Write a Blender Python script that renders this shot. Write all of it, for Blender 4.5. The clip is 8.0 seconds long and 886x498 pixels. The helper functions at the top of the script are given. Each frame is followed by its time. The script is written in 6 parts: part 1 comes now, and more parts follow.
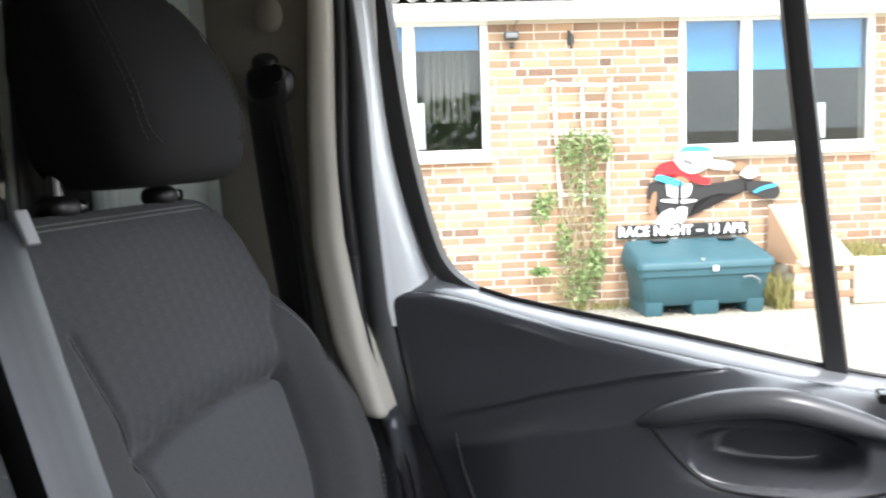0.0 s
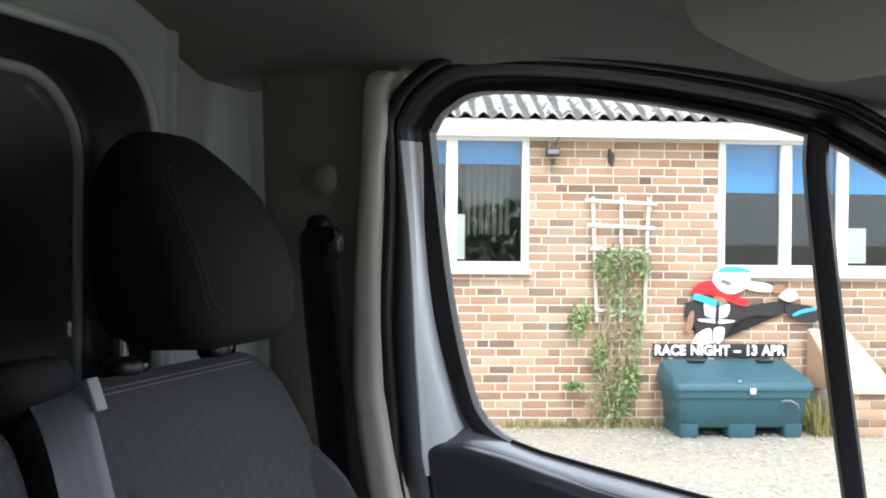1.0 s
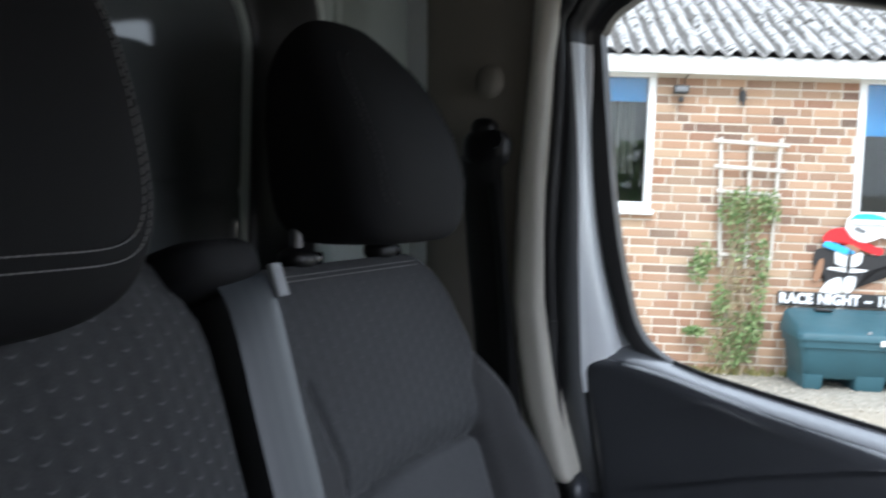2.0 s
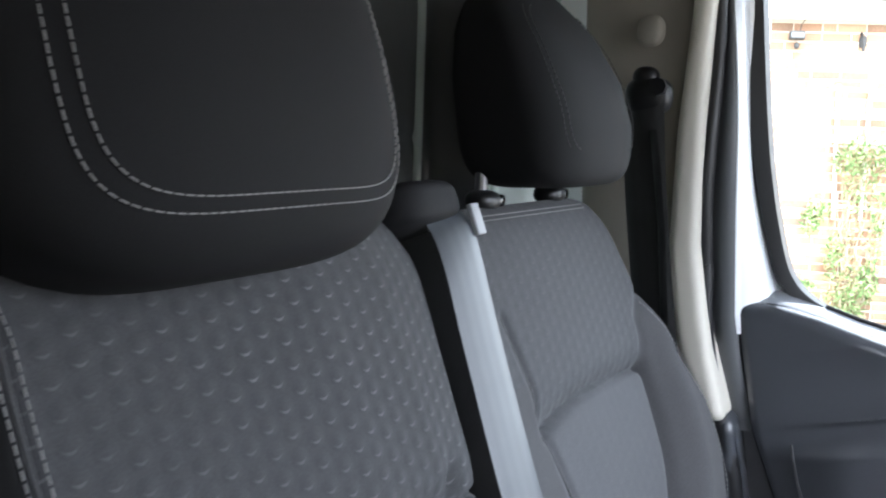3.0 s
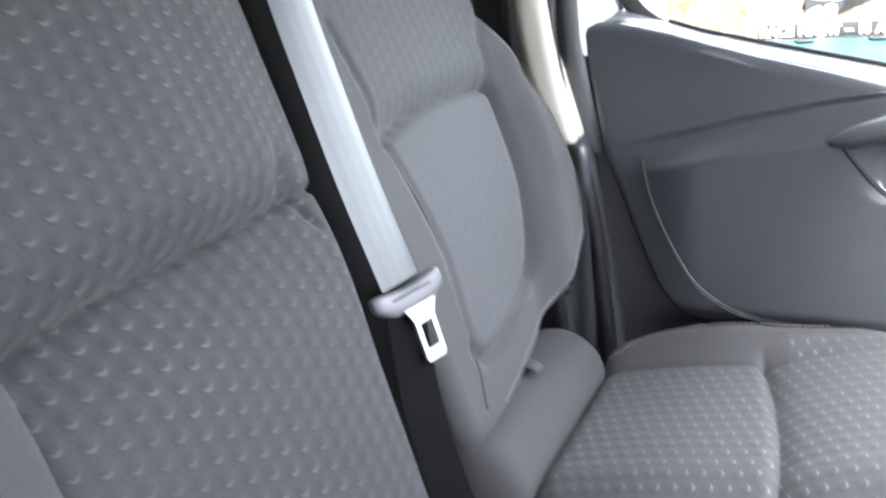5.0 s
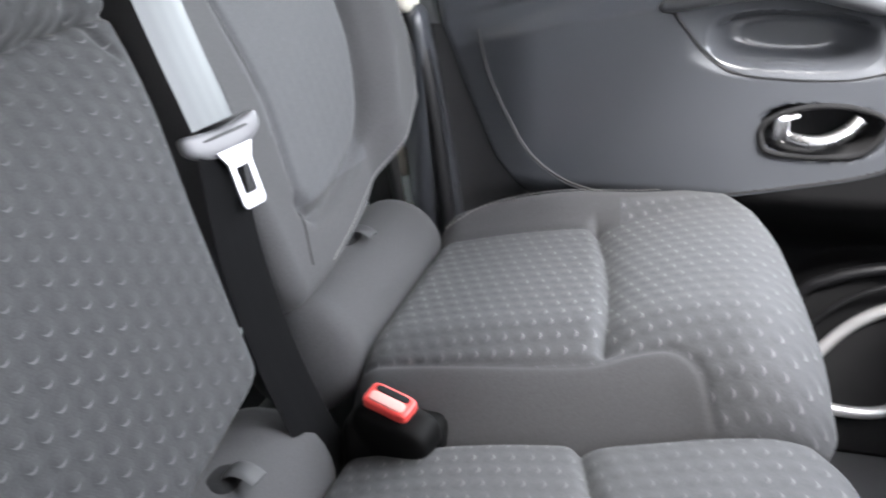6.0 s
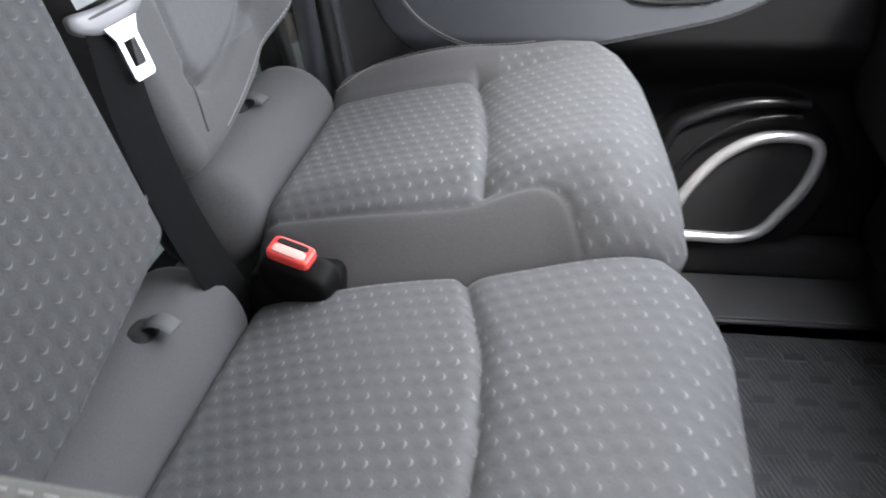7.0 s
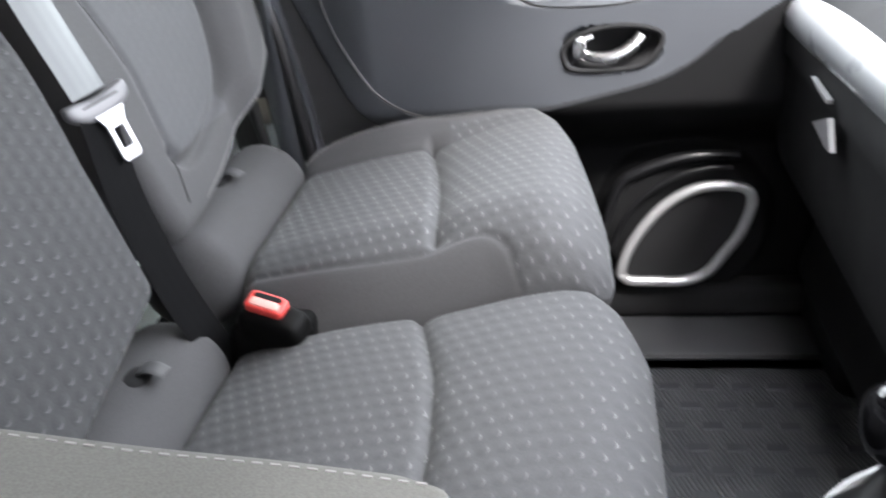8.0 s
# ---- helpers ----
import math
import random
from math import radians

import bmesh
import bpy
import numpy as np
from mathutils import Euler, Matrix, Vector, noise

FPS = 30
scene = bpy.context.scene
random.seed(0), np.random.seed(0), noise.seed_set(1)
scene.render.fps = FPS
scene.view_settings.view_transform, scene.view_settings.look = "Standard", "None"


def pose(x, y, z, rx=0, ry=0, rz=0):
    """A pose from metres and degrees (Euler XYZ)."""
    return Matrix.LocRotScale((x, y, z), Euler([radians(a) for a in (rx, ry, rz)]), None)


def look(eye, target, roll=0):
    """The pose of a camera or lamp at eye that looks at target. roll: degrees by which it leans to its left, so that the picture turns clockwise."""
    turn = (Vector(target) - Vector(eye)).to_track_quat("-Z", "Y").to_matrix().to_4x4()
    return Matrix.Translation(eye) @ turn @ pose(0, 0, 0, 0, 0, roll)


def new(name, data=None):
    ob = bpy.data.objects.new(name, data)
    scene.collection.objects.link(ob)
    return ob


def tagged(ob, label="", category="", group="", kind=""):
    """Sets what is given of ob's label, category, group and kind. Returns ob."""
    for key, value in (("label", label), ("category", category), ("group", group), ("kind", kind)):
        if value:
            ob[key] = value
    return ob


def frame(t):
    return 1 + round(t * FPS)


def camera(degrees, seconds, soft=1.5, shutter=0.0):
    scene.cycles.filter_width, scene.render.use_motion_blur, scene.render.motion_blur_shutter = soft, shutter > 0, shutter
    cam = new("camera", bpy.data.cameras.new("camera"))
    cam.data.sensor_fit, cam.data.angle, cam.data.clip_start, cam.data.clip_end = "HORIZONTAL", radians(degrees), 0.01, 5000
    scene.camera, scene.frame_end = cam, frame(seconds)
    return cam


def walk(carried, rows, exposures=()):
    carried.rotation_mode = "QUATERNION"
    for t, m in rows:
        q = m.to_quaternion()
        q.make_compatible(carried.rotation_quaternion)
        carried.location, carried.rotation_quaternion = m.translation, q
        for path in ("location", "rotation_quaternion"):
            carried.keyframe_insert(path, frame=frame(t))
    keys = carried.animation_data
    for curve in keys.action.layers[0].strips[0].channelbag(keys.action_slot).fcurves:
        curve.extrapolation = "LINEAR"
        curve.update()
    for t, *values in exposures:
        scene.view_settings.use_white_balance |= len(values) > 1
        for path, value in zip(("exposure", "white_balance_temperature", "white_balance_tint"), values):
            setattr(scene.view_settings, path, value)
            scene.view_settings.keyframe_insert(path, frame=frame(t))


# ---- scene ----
cam = camera(49.4, 8.0, soft=1.9, shutter=0.5)
PATH = [
    (0, (0.377, -0.231, 1.528), (-0.191, 1.673, 1.3), -1.8),
    (0.5, (0.367, -0.233, 1.543), (-0.298, 1.647, 1.392), -3.6),
    (1, (0.391, -0.28, 1.594), (-0.251, 1.615, 1.578), 0.5),
    (1.5, (0.364, -0.268, 1.573), (-0.324, 1.608, 1.498), 2.1),
    (2, (0.324, -0.269, 1.555), (-0.527, 1.535, 1.41), 2.1),
    (2.2, (0.31, -0.277, 1.552), (-0.6, 1.495, 1.376), 2.0),
    (3.4, (0.28, -0.393, 1.545), (-0.74, 1.301, 1.248), 1.8),
    (3.5, (0.288, -0.399, 1.541), (-0.717, 1.301, 1.226), 2.0),
    (4, (0.318, -0.38, 1.512), (-0.591, 1.356, 1.112), 0.5),
    (4.2, (0.319, -0.376, 1.508), (-0.584, 1.357, 1.082), 0.2),
    (4.5, (0.321, -0.374, 1.484), (-0.582, 1.346, 1.006), -1.3),
    (4.6, (0.321, -0.366, 1.474), (-0.561, 1.358, 0.977), -2.1),
    (5.8, (0.326, -0.307, 1.388), (-0.219, 1.471, 0.653), 0.3),
    (6, (0.339, -0.313, 1.372), (-0.154, 1.479, 0.633), -0.6),
    (6.4, (0.351, -0.32, 1.375), (-0.038, 1.442, 0.513), -0.9),
    (6.5, (0.354, -0.325, 1.377), (-0.008, 1.415, 0.46), -1.3),
    (6.7, (0.353, -0.334, 1.374), (0.033, 1.379, 0.394), -1.7),
    (7, (0.374, -0.372, 1.388), (0.073, 1.339, 0.397), -2.3),
    (7.3, (0.394, -0.419, 1.398), (0.121, 1.297, 0.408), -3.1),
    (7.5, (0.398, -0.438, 1.399), (0.142, 1.298, 0.44), -3.9),
    (7.8, (0.418, -0.468, 1.421), (0.189, 1.295, 0.506), -4.3),
    (8, (0.425, -0.472, 1.412), (0.134, 1.314, 0.561), -5.0),
]
EXPOSURES = [(0, 2.02, 6400, 10), (0.5, 1.65, 6350, 10), (1, 1.38, 6050, 10), (2.2, 1.22, 5840, 10), (3.4, 3.63, 5950, 10), (4.6, 3.66, 6050, 10), (5.8, 3.58, 6450, 10), (8, 3.54, 6500, 10)]
walk(cam, [(t, look(eye, target, roll)) for t, eye, target, roll in PATH], EXPOSURES)

# ---- world and light ----
SUN_ELEV, SUN_AZ = 50.0, 152.0
world = bpy.data.worlds.new("sky")
scene.world = world
world.use_nodes = True
wn = world.node_tree.nodes
sky = wn.new("ShaderNodeTexSky")
sky.sky_type = "NISHITA"
sky.sun_disc = False
sky.sun_elevation = radians(SUN_ELEV)
sky.sun_rotation = radians(SUN_AZ)
sky.air_density, sky.dust_density = 1.0, 4.0
wn["Background"].inputs["Strength"].default_value = 0.15
veil = wn.new("ShaderNodeMix")
veil.data_type = "RGBA"
veil.inputs[0].default_value = 0.8
veil.inputs[7].default_value = (9.2, 9.35, 9.9, 1)
world.node_tree.links.new(sky.outputs["Color"], veil.inputs[6])
world.node_tree.links.new(veil.outputs[2], wn["Background"].inputs["Color"])
sun = new("sun", bpy.data.lights.new("sun", "SUN"))
sun.data.energy, sun.data.angle, sun.data.color = 1.0, radians(14), (1.0, 0.98, 0.96)
az, el = radians(SUN_AZ), radians(SUN_ELEV)
sun.matrix_basis = look((math.sin(az) * math.cos(el) * 30, math.cos(az) * math.cos(el) * 30, math.sin(el) * 30), (0, 0, 0))


# ---- materials ----
class Nodes:
    """A small builder round one material's node tree."""

    def __init__(self, name):
        self.m = bpy.data.materials.new(name)
        self.m.use_nodes = True
        self.t = self.m.node_tree
        self.b = self.t.nodes["Principled BSDF"]

    def put(self, kind, **sets):
        n = self.t.nodes.new(kind)
        for k, v in sets.items():
            if k in n.inputs:
                self.link(v, n.inputs[k])
            elif k == "wave_type":
                n.wave_type = v
            elif k == "bands_direction":
                n.bands_direction = v
        return n

    def link(self, v, socket):
        if isinstance(v, bpy.types.NodeSocket):
            self.t.links.new(v, socket)
        else:
            socket.default_value = v

    def math(self, op, a, b=0.0, c=0.0):
        n = self.t.nodes.new("ShaderNodeMath")
        n.operation = op
        for i, v in enumerate((a, b, c)):
            self.link(v, n.inputs[i])
        return n.outputs[0]

    def coords(self, kind="Object"):
        return self.put("ShaderNodeTexCoord").outputs[kind]

    def noise(self, scale, detail=3.0, coord=None, rough=0.55):
        n = self.put("ShaderNodeTexNoise", Scale=scale, Detail=detail, Roughness=rough)
        self.t.links.new(coord or self.coords(), n.inputs["Vector"])
        return n.outputs["Fac"]

    def mix(self, fac, a, b):
        n = self.t.nodes.new("ShaderNodeMix")
        n.data_type = "RGBA"
        self.link(fac, n.inputs[0])
        self.link(a if isinstance(a, bpy.types.NodeSocket) else (*a, 1), n.inputs[6])
        self.link(b if isinstance(b, bpy.types.NodeSocket) else (*b, 1), n.inputs[7])
        return n.outputs[2]

    def span(self, v, lo, hi, to_lo=0.0, to_hi=1.0):
        n = self.put("ShaderNodeMapRange")
        for i, x in enumerate((v, lo, hi, to_lo, to_hi)):
            self.link(x, n.inputs[i])
        return n.outputs[0]

    def bump(self, height, strength=0.3, distance=0.001, under=None):
        n = self.put("ShaderNodeBump", Strength=strength, Distance=distance)
        self.t.links.new(height, n.inputs["Height"])
        if under:
            self.t.links.new(under, n.inputs["Normal"])
        self.t.links.new(n.outputs["Normal"], self.b.inputs["Normal"])
        return n.outputs["Normal"]

    def done(self, color=None, rough=None, metal=None, spec=None):
        for v, key in ((color, "Base Color"), (rough, "Roughness"), (metal, "Metallic"), (spec, "Specular IOR Level")):
            if v is not None:
                self.link((*v, 1) if isinstance(v, tuple) else v, self.b.inputs[key])
        return self.m


def plain(name, color, rough=0.5, metal=0.0, spec=0.5, vary=0.12, big=3.0, grain=400.0, relief=0.15, depth=0.0004, uneven=0.06):
    """Paint, plastic, rubber: two scales of slight variation and a fine grain."""
    n = Nodes(name)
    lo, hi = tuple(c * (1 - vary) for c in color), tuple(min(1, c * (1 + vary)) for c in color)
    col = n.mix(n.noise(big, 4), lo, hi)
    fine = n.noise(grain, 2)
    n.bump(fine, relief, depth)
    r = n.span(n.noise(big * 4, 3), 0.3, 0.7, max(0.02, rough - uneven), min(1, rough + uneven))
    return n.done(col, r, metal, spec)


def cloth(name, color, dots=0.0, yarn=0.3, weave=0.5, flow=1.0, puff=1.0):
    """Woven seat cloth; dots: the strength of the small raised crescents, in staggered columns over the UV metres, bowed against flow."""
    n = Nodes(name)
    uv = n.put("ShaderNodeUVMap").outputs["UV"]
    sep = n.put("ShaderNodeSeparateXYZ", Vector=uv)
    u, v = sep.outputs[0], sep.outputs[1]
    col = n.mix(n.noise(6, 4), tuple(c * 0.86 for c in color), tuple(c * 1.14 for c in color))
    col = n.mix(n.span(n.noise(900, 2), 0.35, 0.65, 0, 0.35), col, tuple(c * 1.8 for c in color))
    weft = n.put("ShaderNodeTexWave", Scale=260.0, wave_type="BANDS", bands_direction="DIAGONAL", Vector=uv)
    height = n.math("ADD", n.math("MULTIPLY", weft.outputs["Fac"], 0.10), n.math("MULTIPLY", n.noise(1200, 2), 0.3))
    under = n.bump(height, weave, 0.0006)
    if dots:
        across = n.math("ADD", n.math("DIVIDE", u, 0.0168), 200)
        odd = n.math("MODULO", n.math("FLOOR", across), 2.0)
        along = n.math("ADD", n.math("ADD", n.math("MULTIPLY", v, flow / 0.0143), 200), n.math("MULTIPLY", odd, 0.5))
        a = n.math("SUBTRACT", n.math("FRACT", across), 0.5)
        b = n.math("SUBTRACT", n.math("FRACT", along), 0.5)
        a2 = n.math("MULTIPLY", a, a)
        far = n.math("SQRT", n.math("ADD", n.math("MULTIPLY", a2, 5.0), n.math("POWER", n.math("ABSOLUTE", n.math("MULTIPLY", b, 2.3)), 2.0)))
        n.bump(n.span(far, 0.25, 1.0, 1.0, 0.0), min(1.0, 0.6 * dots), 0.0014 * puff, under)
        low = n.math("SUBTRACT", n.math("ADD", b, 0.22), n.math("MULTIPLY", a2, 2.0))
        thin = n.span(n.math("ABSOLUTE", a), 0.08, 0.34, 0.070, 0.0)
        arc = n.span(n.math("SUBTRACT", thin, n.math("ABSOLUTE", low)), 0.0, 0.035, 0.0, 1.0)
        worn = n.span(n.noise(9, 3), 0.36, 0.62, 0.25, 1.0)
        col = n.mix(n.math("MULTIPLY", n.math("MULTIPLY", arc, worn), min(1.0, dots)), col, (yarn, yarn, yarn * 1.03))
    m = n.done(col, 0.85, 0.0, 0.3)
    n.b.inputs["Sheen Weight"].default_value = 0.06 if color[0] > 0.03 else 0.0
    n.b.inputs["Sheen Roughness"].default_value = 0.5
    return m


# one dimpled cloth in two tones: shaded for the back, lit for the cushions
SEAT_DOT_SHADED = cloth("dimpled_grey_seat_cloth", (0.038, 0.039, 0.041), dots=1.0, yarn=0.115, puff=1.1)
SEAT_DOT_LIT = cloth("dimpled_grey_cloth_lit", (0.058, 0.059, 0.062), dots=1.0, yarn=0.17, flow=-1.0, puff=0.62)
SEAT_FINE = cloth("fine_dimpled_grey_seat_cloth", (0.050, 0.051, 0.054), dots=0.5, yarn=0.10)
SEAT_INSERT = cloth("smooth_grey_seat_insert", (0.061, 0.062, 0.066), dots=0.14, yarn=0.12)
SEAT_PLAIN = cloth("plain_grey_seat_cloth", (0.050, 0.050, 0.052), weave=0.35)
SEAT_DARK = cloth("black_seat_cloth", (0.0055, 0.0055, 0.006), weave=0.3)
STITCH = plain("pale_grey_thread", (0.24, 0.235, 0.23), 0.8)
THREAD_DARK = plain("dark_grey_thread", (0.05, 0.05, 0.05), 0.8)
ARM_CLOTH = cloth("grey_armrest_cloth", (0.092, 0.091, 0.084), weave=0.15)
PLASTIC = plain("dark_grey_grained_plastic", (0.060, 0.064, 0.072), 0.24, spec=0.8, relief=0.25, grain=700, depth=0.0006, vary=0.05, uneven=0.012)
FASCIA = plain("black_grained_dash_plastic", (0.010, 0.010, 0.011), 0.75, spec=0.25, relief=0.4, grain=500)
PULL = plain("satin_grey_plastic", (0.085, 0.088, 0.094), 0.32, relief=0.1)
FLANGE = plain("dark_grey_flange", (0.10, 0.105, 0.11), 0.5)
# the card's plastic made paler, so the ledge's sheen sits in the colour
LEDGE = plain("ledge_plastic_paled_for_sheen", (0.20, 0.21, 0.225), 0.18, relief=0.08, uneven=0.015)
PLASTIC_SOFT = plain("charcoal_floor_and_card_shade", (0.0065, 0.0065, 0.007), 0.75, spec=0.12, relief=0.3, grain=600, depth=0.0005)
JET = plain("jet_black_plastic", (0.003, 0.003, 0.003), 0.6, spec=0.12)
BLACK = plain("black_plastic", (0.009, 0.009, 0.010), 0.42)
GLOSS = plain("gloss_black_plastic", (0.008, 0.008, 0.009), 0.08, relief=0.02)
SATIN = plain("satin_black_plastic", (0.008, 0.008, 0.009), 0.34, relief=0.05)
RUBBER = plain("black_rubber_seal", (0.010, 0.010, 0.011), 0.45)
GREY_TRIM = plain("mid_grey_trim", (0.16, 0.165, 0.17), 0.45)
BEIGE = plain("beige_grey_pillar_trim", (0.66, 0.63, 0.55), 0.5, relief=0.2, grain=500)
# beige of the edge trim, darkened to paint shade on the pillar cover
COVER = plain("shaded_beige_pillar_cover", (0.25, 0.23, 0.195), 0.7, relief=0.3, grain=500)
HEADLINING = plain("grey_felt_headlining", (0.30, 0.29, 0.26), 0.95, relief=0.5, grain=900, depth=0.001)
PAINT = plain("white_body_paint", (0.83, 0.86, 0.88), 0.22, relief=0.02, vary=0.03)
STEEL = plain("painted_steel_bulkhead", (0.58, 0.65, 0.61), 0.10, relief=0.05, vary=0.08)
STEEL_SHADED = plain("shaded_steel_recess", (0.045, 0.047, 0.046), 0.35, relief=0.0, vary=0.05)
SMOKED = plain("smoked_bulkhead_pane", (0.15, 0.165, 0.165), 0.06, spec=0.7, relief=0.0, vary=0.05, uneven=0.01)
CHROME = plain("satin_chrome", (0.80, 0.80, 0.82), 0.22, 1.0, relief=0.03, vary=0.04)
POST = plain("dark_burnished_steel", (0.16, 0.16, 0.17), 0.3, 1.0, relief=0.03, vary=0.05)
SILVER = plain("silver_plastic", (0.55, 0.55, 0.56), 0.35, 0.6, relief=0.05, vary=0.05)
LATCH = plain("zinc_latch_steel", (0.50, 0.50, 0.52), 0.38, 1.0, relief=0.05, vary=0.05)
BELT_END = plain("grey_belt_tongue_plastic", (0.15, 0.15, 0.16), 0.30)
RED = plain("red_button_plastic", (0.85, 0.085, 0.075), 0.3, relief=0.05)
BUTTON_SHINE = plain("pale_red_highlight_plastic", (0.85, 0.42, 0.38), 0.3, relief=0.05)
TAG = plain("pale_tag", (0.36, 0.37, 0.38), 0.6)
TAG_GREY = plain("grey_anchor_tag", (0.055, 0.055, 0.058), 0.6)
GRILLE = plain("black_speaker_cloth", (0.006, 0.006, 0.007), 0.9, relief=0.6, grain=500)
PALE = plain("pale_dash_highlight_and_badge", (0.27, 0.28, 0.29), 0.30, relief=0.05)


def webbing(name, color, rough=0.45, spec=0.5):
    n = Nodes(name)
    uv = n.put("ShaderNodeUVMap").outputs["UV"]
    sep = n.put("ShaderNodeSeparateXYZ", Vector=uv)
    ribs = n.math("SINE", n.math("MULTIPLY", sep.outputs[0], 2 * math.pi / 0.0115))
    twill = n.put("ShaderNodeTexWave", Scale=420.0, bands_direction="DIAGONAL", Vector=uv).outputs["Fac"]
    n.bump(n.math("ADD", ribs, n.math("MULTIPLY", twill, 0.5)), 0.04, 0.0005)
    col = n.mix(n.span(ribs, -1, 1), tuple(c * 0.93 for c in color), tuple(c * 1.05 for c in color))
    return n.done(n.mix(n.span(n.noise(25, 3), 0.4, 0.7, 0, 0.3), col, tuple(c * 0.7 for c in color)), rough, 0.0, spec)


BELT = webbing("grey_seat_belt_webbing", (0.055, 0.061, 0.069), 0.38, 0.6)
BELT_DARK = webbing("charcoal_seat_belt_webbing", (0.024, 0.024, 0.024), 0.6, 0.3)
# the grey webbing again, near black to paint shade on its lower half
BELT_SHADED = webbing("shaded_seat_belt_webbing", (0.0045, 0.0045, 0.005), 0.9, 0.08)


def mat_rubber():
    n = Nodes("ribbed_floor_mat")
    sep = n.put("ShaderNodeSeparateXYZ", Vector=n.coords())
    x, y = sep.outputs[0], sep.outputs[1]
    ribs = n.math("SINE", n.math("MULTIPLY", n.math("ADD", x, n.math("MULTIPLY", y, 0.35)), 2 * math.pi / 0.006))
    n.bump(ribs, 0.5, 0.0014)
    col = n.mix(n.span(n.noise(14, 4), 0.4, 0.7), (0.045, 0.047, 0.051), (0.075, 0.077, 0.082))
    return n.done(n.mix(n.span(ribs, 0.2, 1.0, 0, 0.6), col, (0.13, 0.132, 0.138)), 0.5)


MAT_BLOCK = plain("smooth_mat_rubber", (0.050, 0.052, 0.057), 0.5, relief=0.2)
SILL = plain("grey_sill_plastic", (0.060, 0.061, 0.065), 0.5, relief=0.3, grain=500)
FLOOR_MAT = mat_rubber()


def brick_mat():
    n = Nodes("stock_brick")
    rnd = n.put("ShaderNodeObjectInfo").outputs["Random"]
    isl = n.put("ShaderNodeNewGeometry").outputs["Random Per Island"]
    pick = n.math("FRACT", n.math("ADD", n.math("MULTIPLY", rnd, 7.31), n.math("MULTIPLY", isl, 3.77)))
    ramp = n.put("ShaderNodeValToRGB", Fac=pick)
    e = ramp.color_ramp.elements
    e[0].color, e[1].color = (0.31, 0.165, 0.105, 1), (0.13, 0.088, 0.068, 1)
    for p, c in ((0.16, (0.46, 0.300, 0.195)), (0.34, (0.27, 0.145, 0.095)), (0.52, (0.48, 0.34, 0.225)), (0.68, (0.17, 0.105, 0.08)), (0.82, (0.44, 0.275, 0.175))):
        e.new(p).color = (*c, 1)
    col = n.mix(n.span(n.noise(38, 5), 0.42, 0.75, 0, 0.20), ramp.outputs["Color"], (0.48, 0.34, 0.24))
    stain = n.span(n.noise(1.1, 4, n.put("ShaderNodeNewGeometry").outputs["Position"]), 0.48, 0.68, 0, 0.20)
    col = n.mix(stain, col, (0.54, 0.43, 0.33))
    n.bump(n.noise(120, 4), 0.5, 0.004)
    return n.done(col, 0.92, 0, 0.2)


BRICK = brick_mat()
MORTAR = plain("pale_mortar", (0.63, 0.57, 0.48), 0.95, relief=0.6, grain=150, depth=0.003)
UPVC = plain("white_upvc", (0.77, 0.77, 0.75), 0.35, vary=0.03, relief=0.05)
BLIND = plain("blue_roller_blind", (0.05, 0.35, 0.80), 0.8, vary=0.08)
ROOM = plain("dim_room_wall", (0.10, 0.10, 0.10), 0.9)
CURTAIN = plain("grey_curtain_cloth", (0.10, 0.095, 0.085), 0.9)
PAPER = plain("white_paper", (0.8, 0.8, 0.78), 0.8)
WOOD = plain("weathered_grey_wood", (0.55, 0.51, 0.45), 0.85, grain=90, relief=0.5, depth=0.002)
TEAL = plain("teal_moulded_plastic", (0.030, 0.090, 0.112), 0.5, vary=0.22, big=5, relief=0.2, grain=200)
SLAB = plain("pale_concrete", (0.55, 0.48, 0.38), 0.95, vary=0.25, big=9, relief=0.7, grain=120, depth=0.003)
BOARD = plain("black_sign_board", (0.012, 0.012, 0.012), 0.6)
SIGN_WHITE = plain("white_sign_paint", (0.85, 0.85, 0.85), 0.6)
CUT_BLACK = plain("black_cutout_paint", (0.02, 0.018, 0.018), 0.6)
CUT_RED = plain("red_cutout_paint", (0.60, 0.015, 0.02), 0.6)
CUT_BLUE = plain("blue_cutout_paint", (0.05, 0.40, 0.75), 0.6)
CUT_WHITE = plain("white_cutout_paint", (0.80, 0.80, 0.78), 0.6)
CUT_SKIN = plain("brown_cutout_paint", (0.30, 0.16, 0.09), 0.7)
STONE = plain("pale_gravel_stone", (0.45, 0.41, 0.34), 0.95, vary=0.35, big=30, relief=0.5, grain=200)
TWIG = plain("dry_brown_twig", (0.42, 0.34, 0.23), 0.9)
LAMP_BODY = plain("dark_lamp_housing", (0.04, 0.04, 0.04), 0.5)


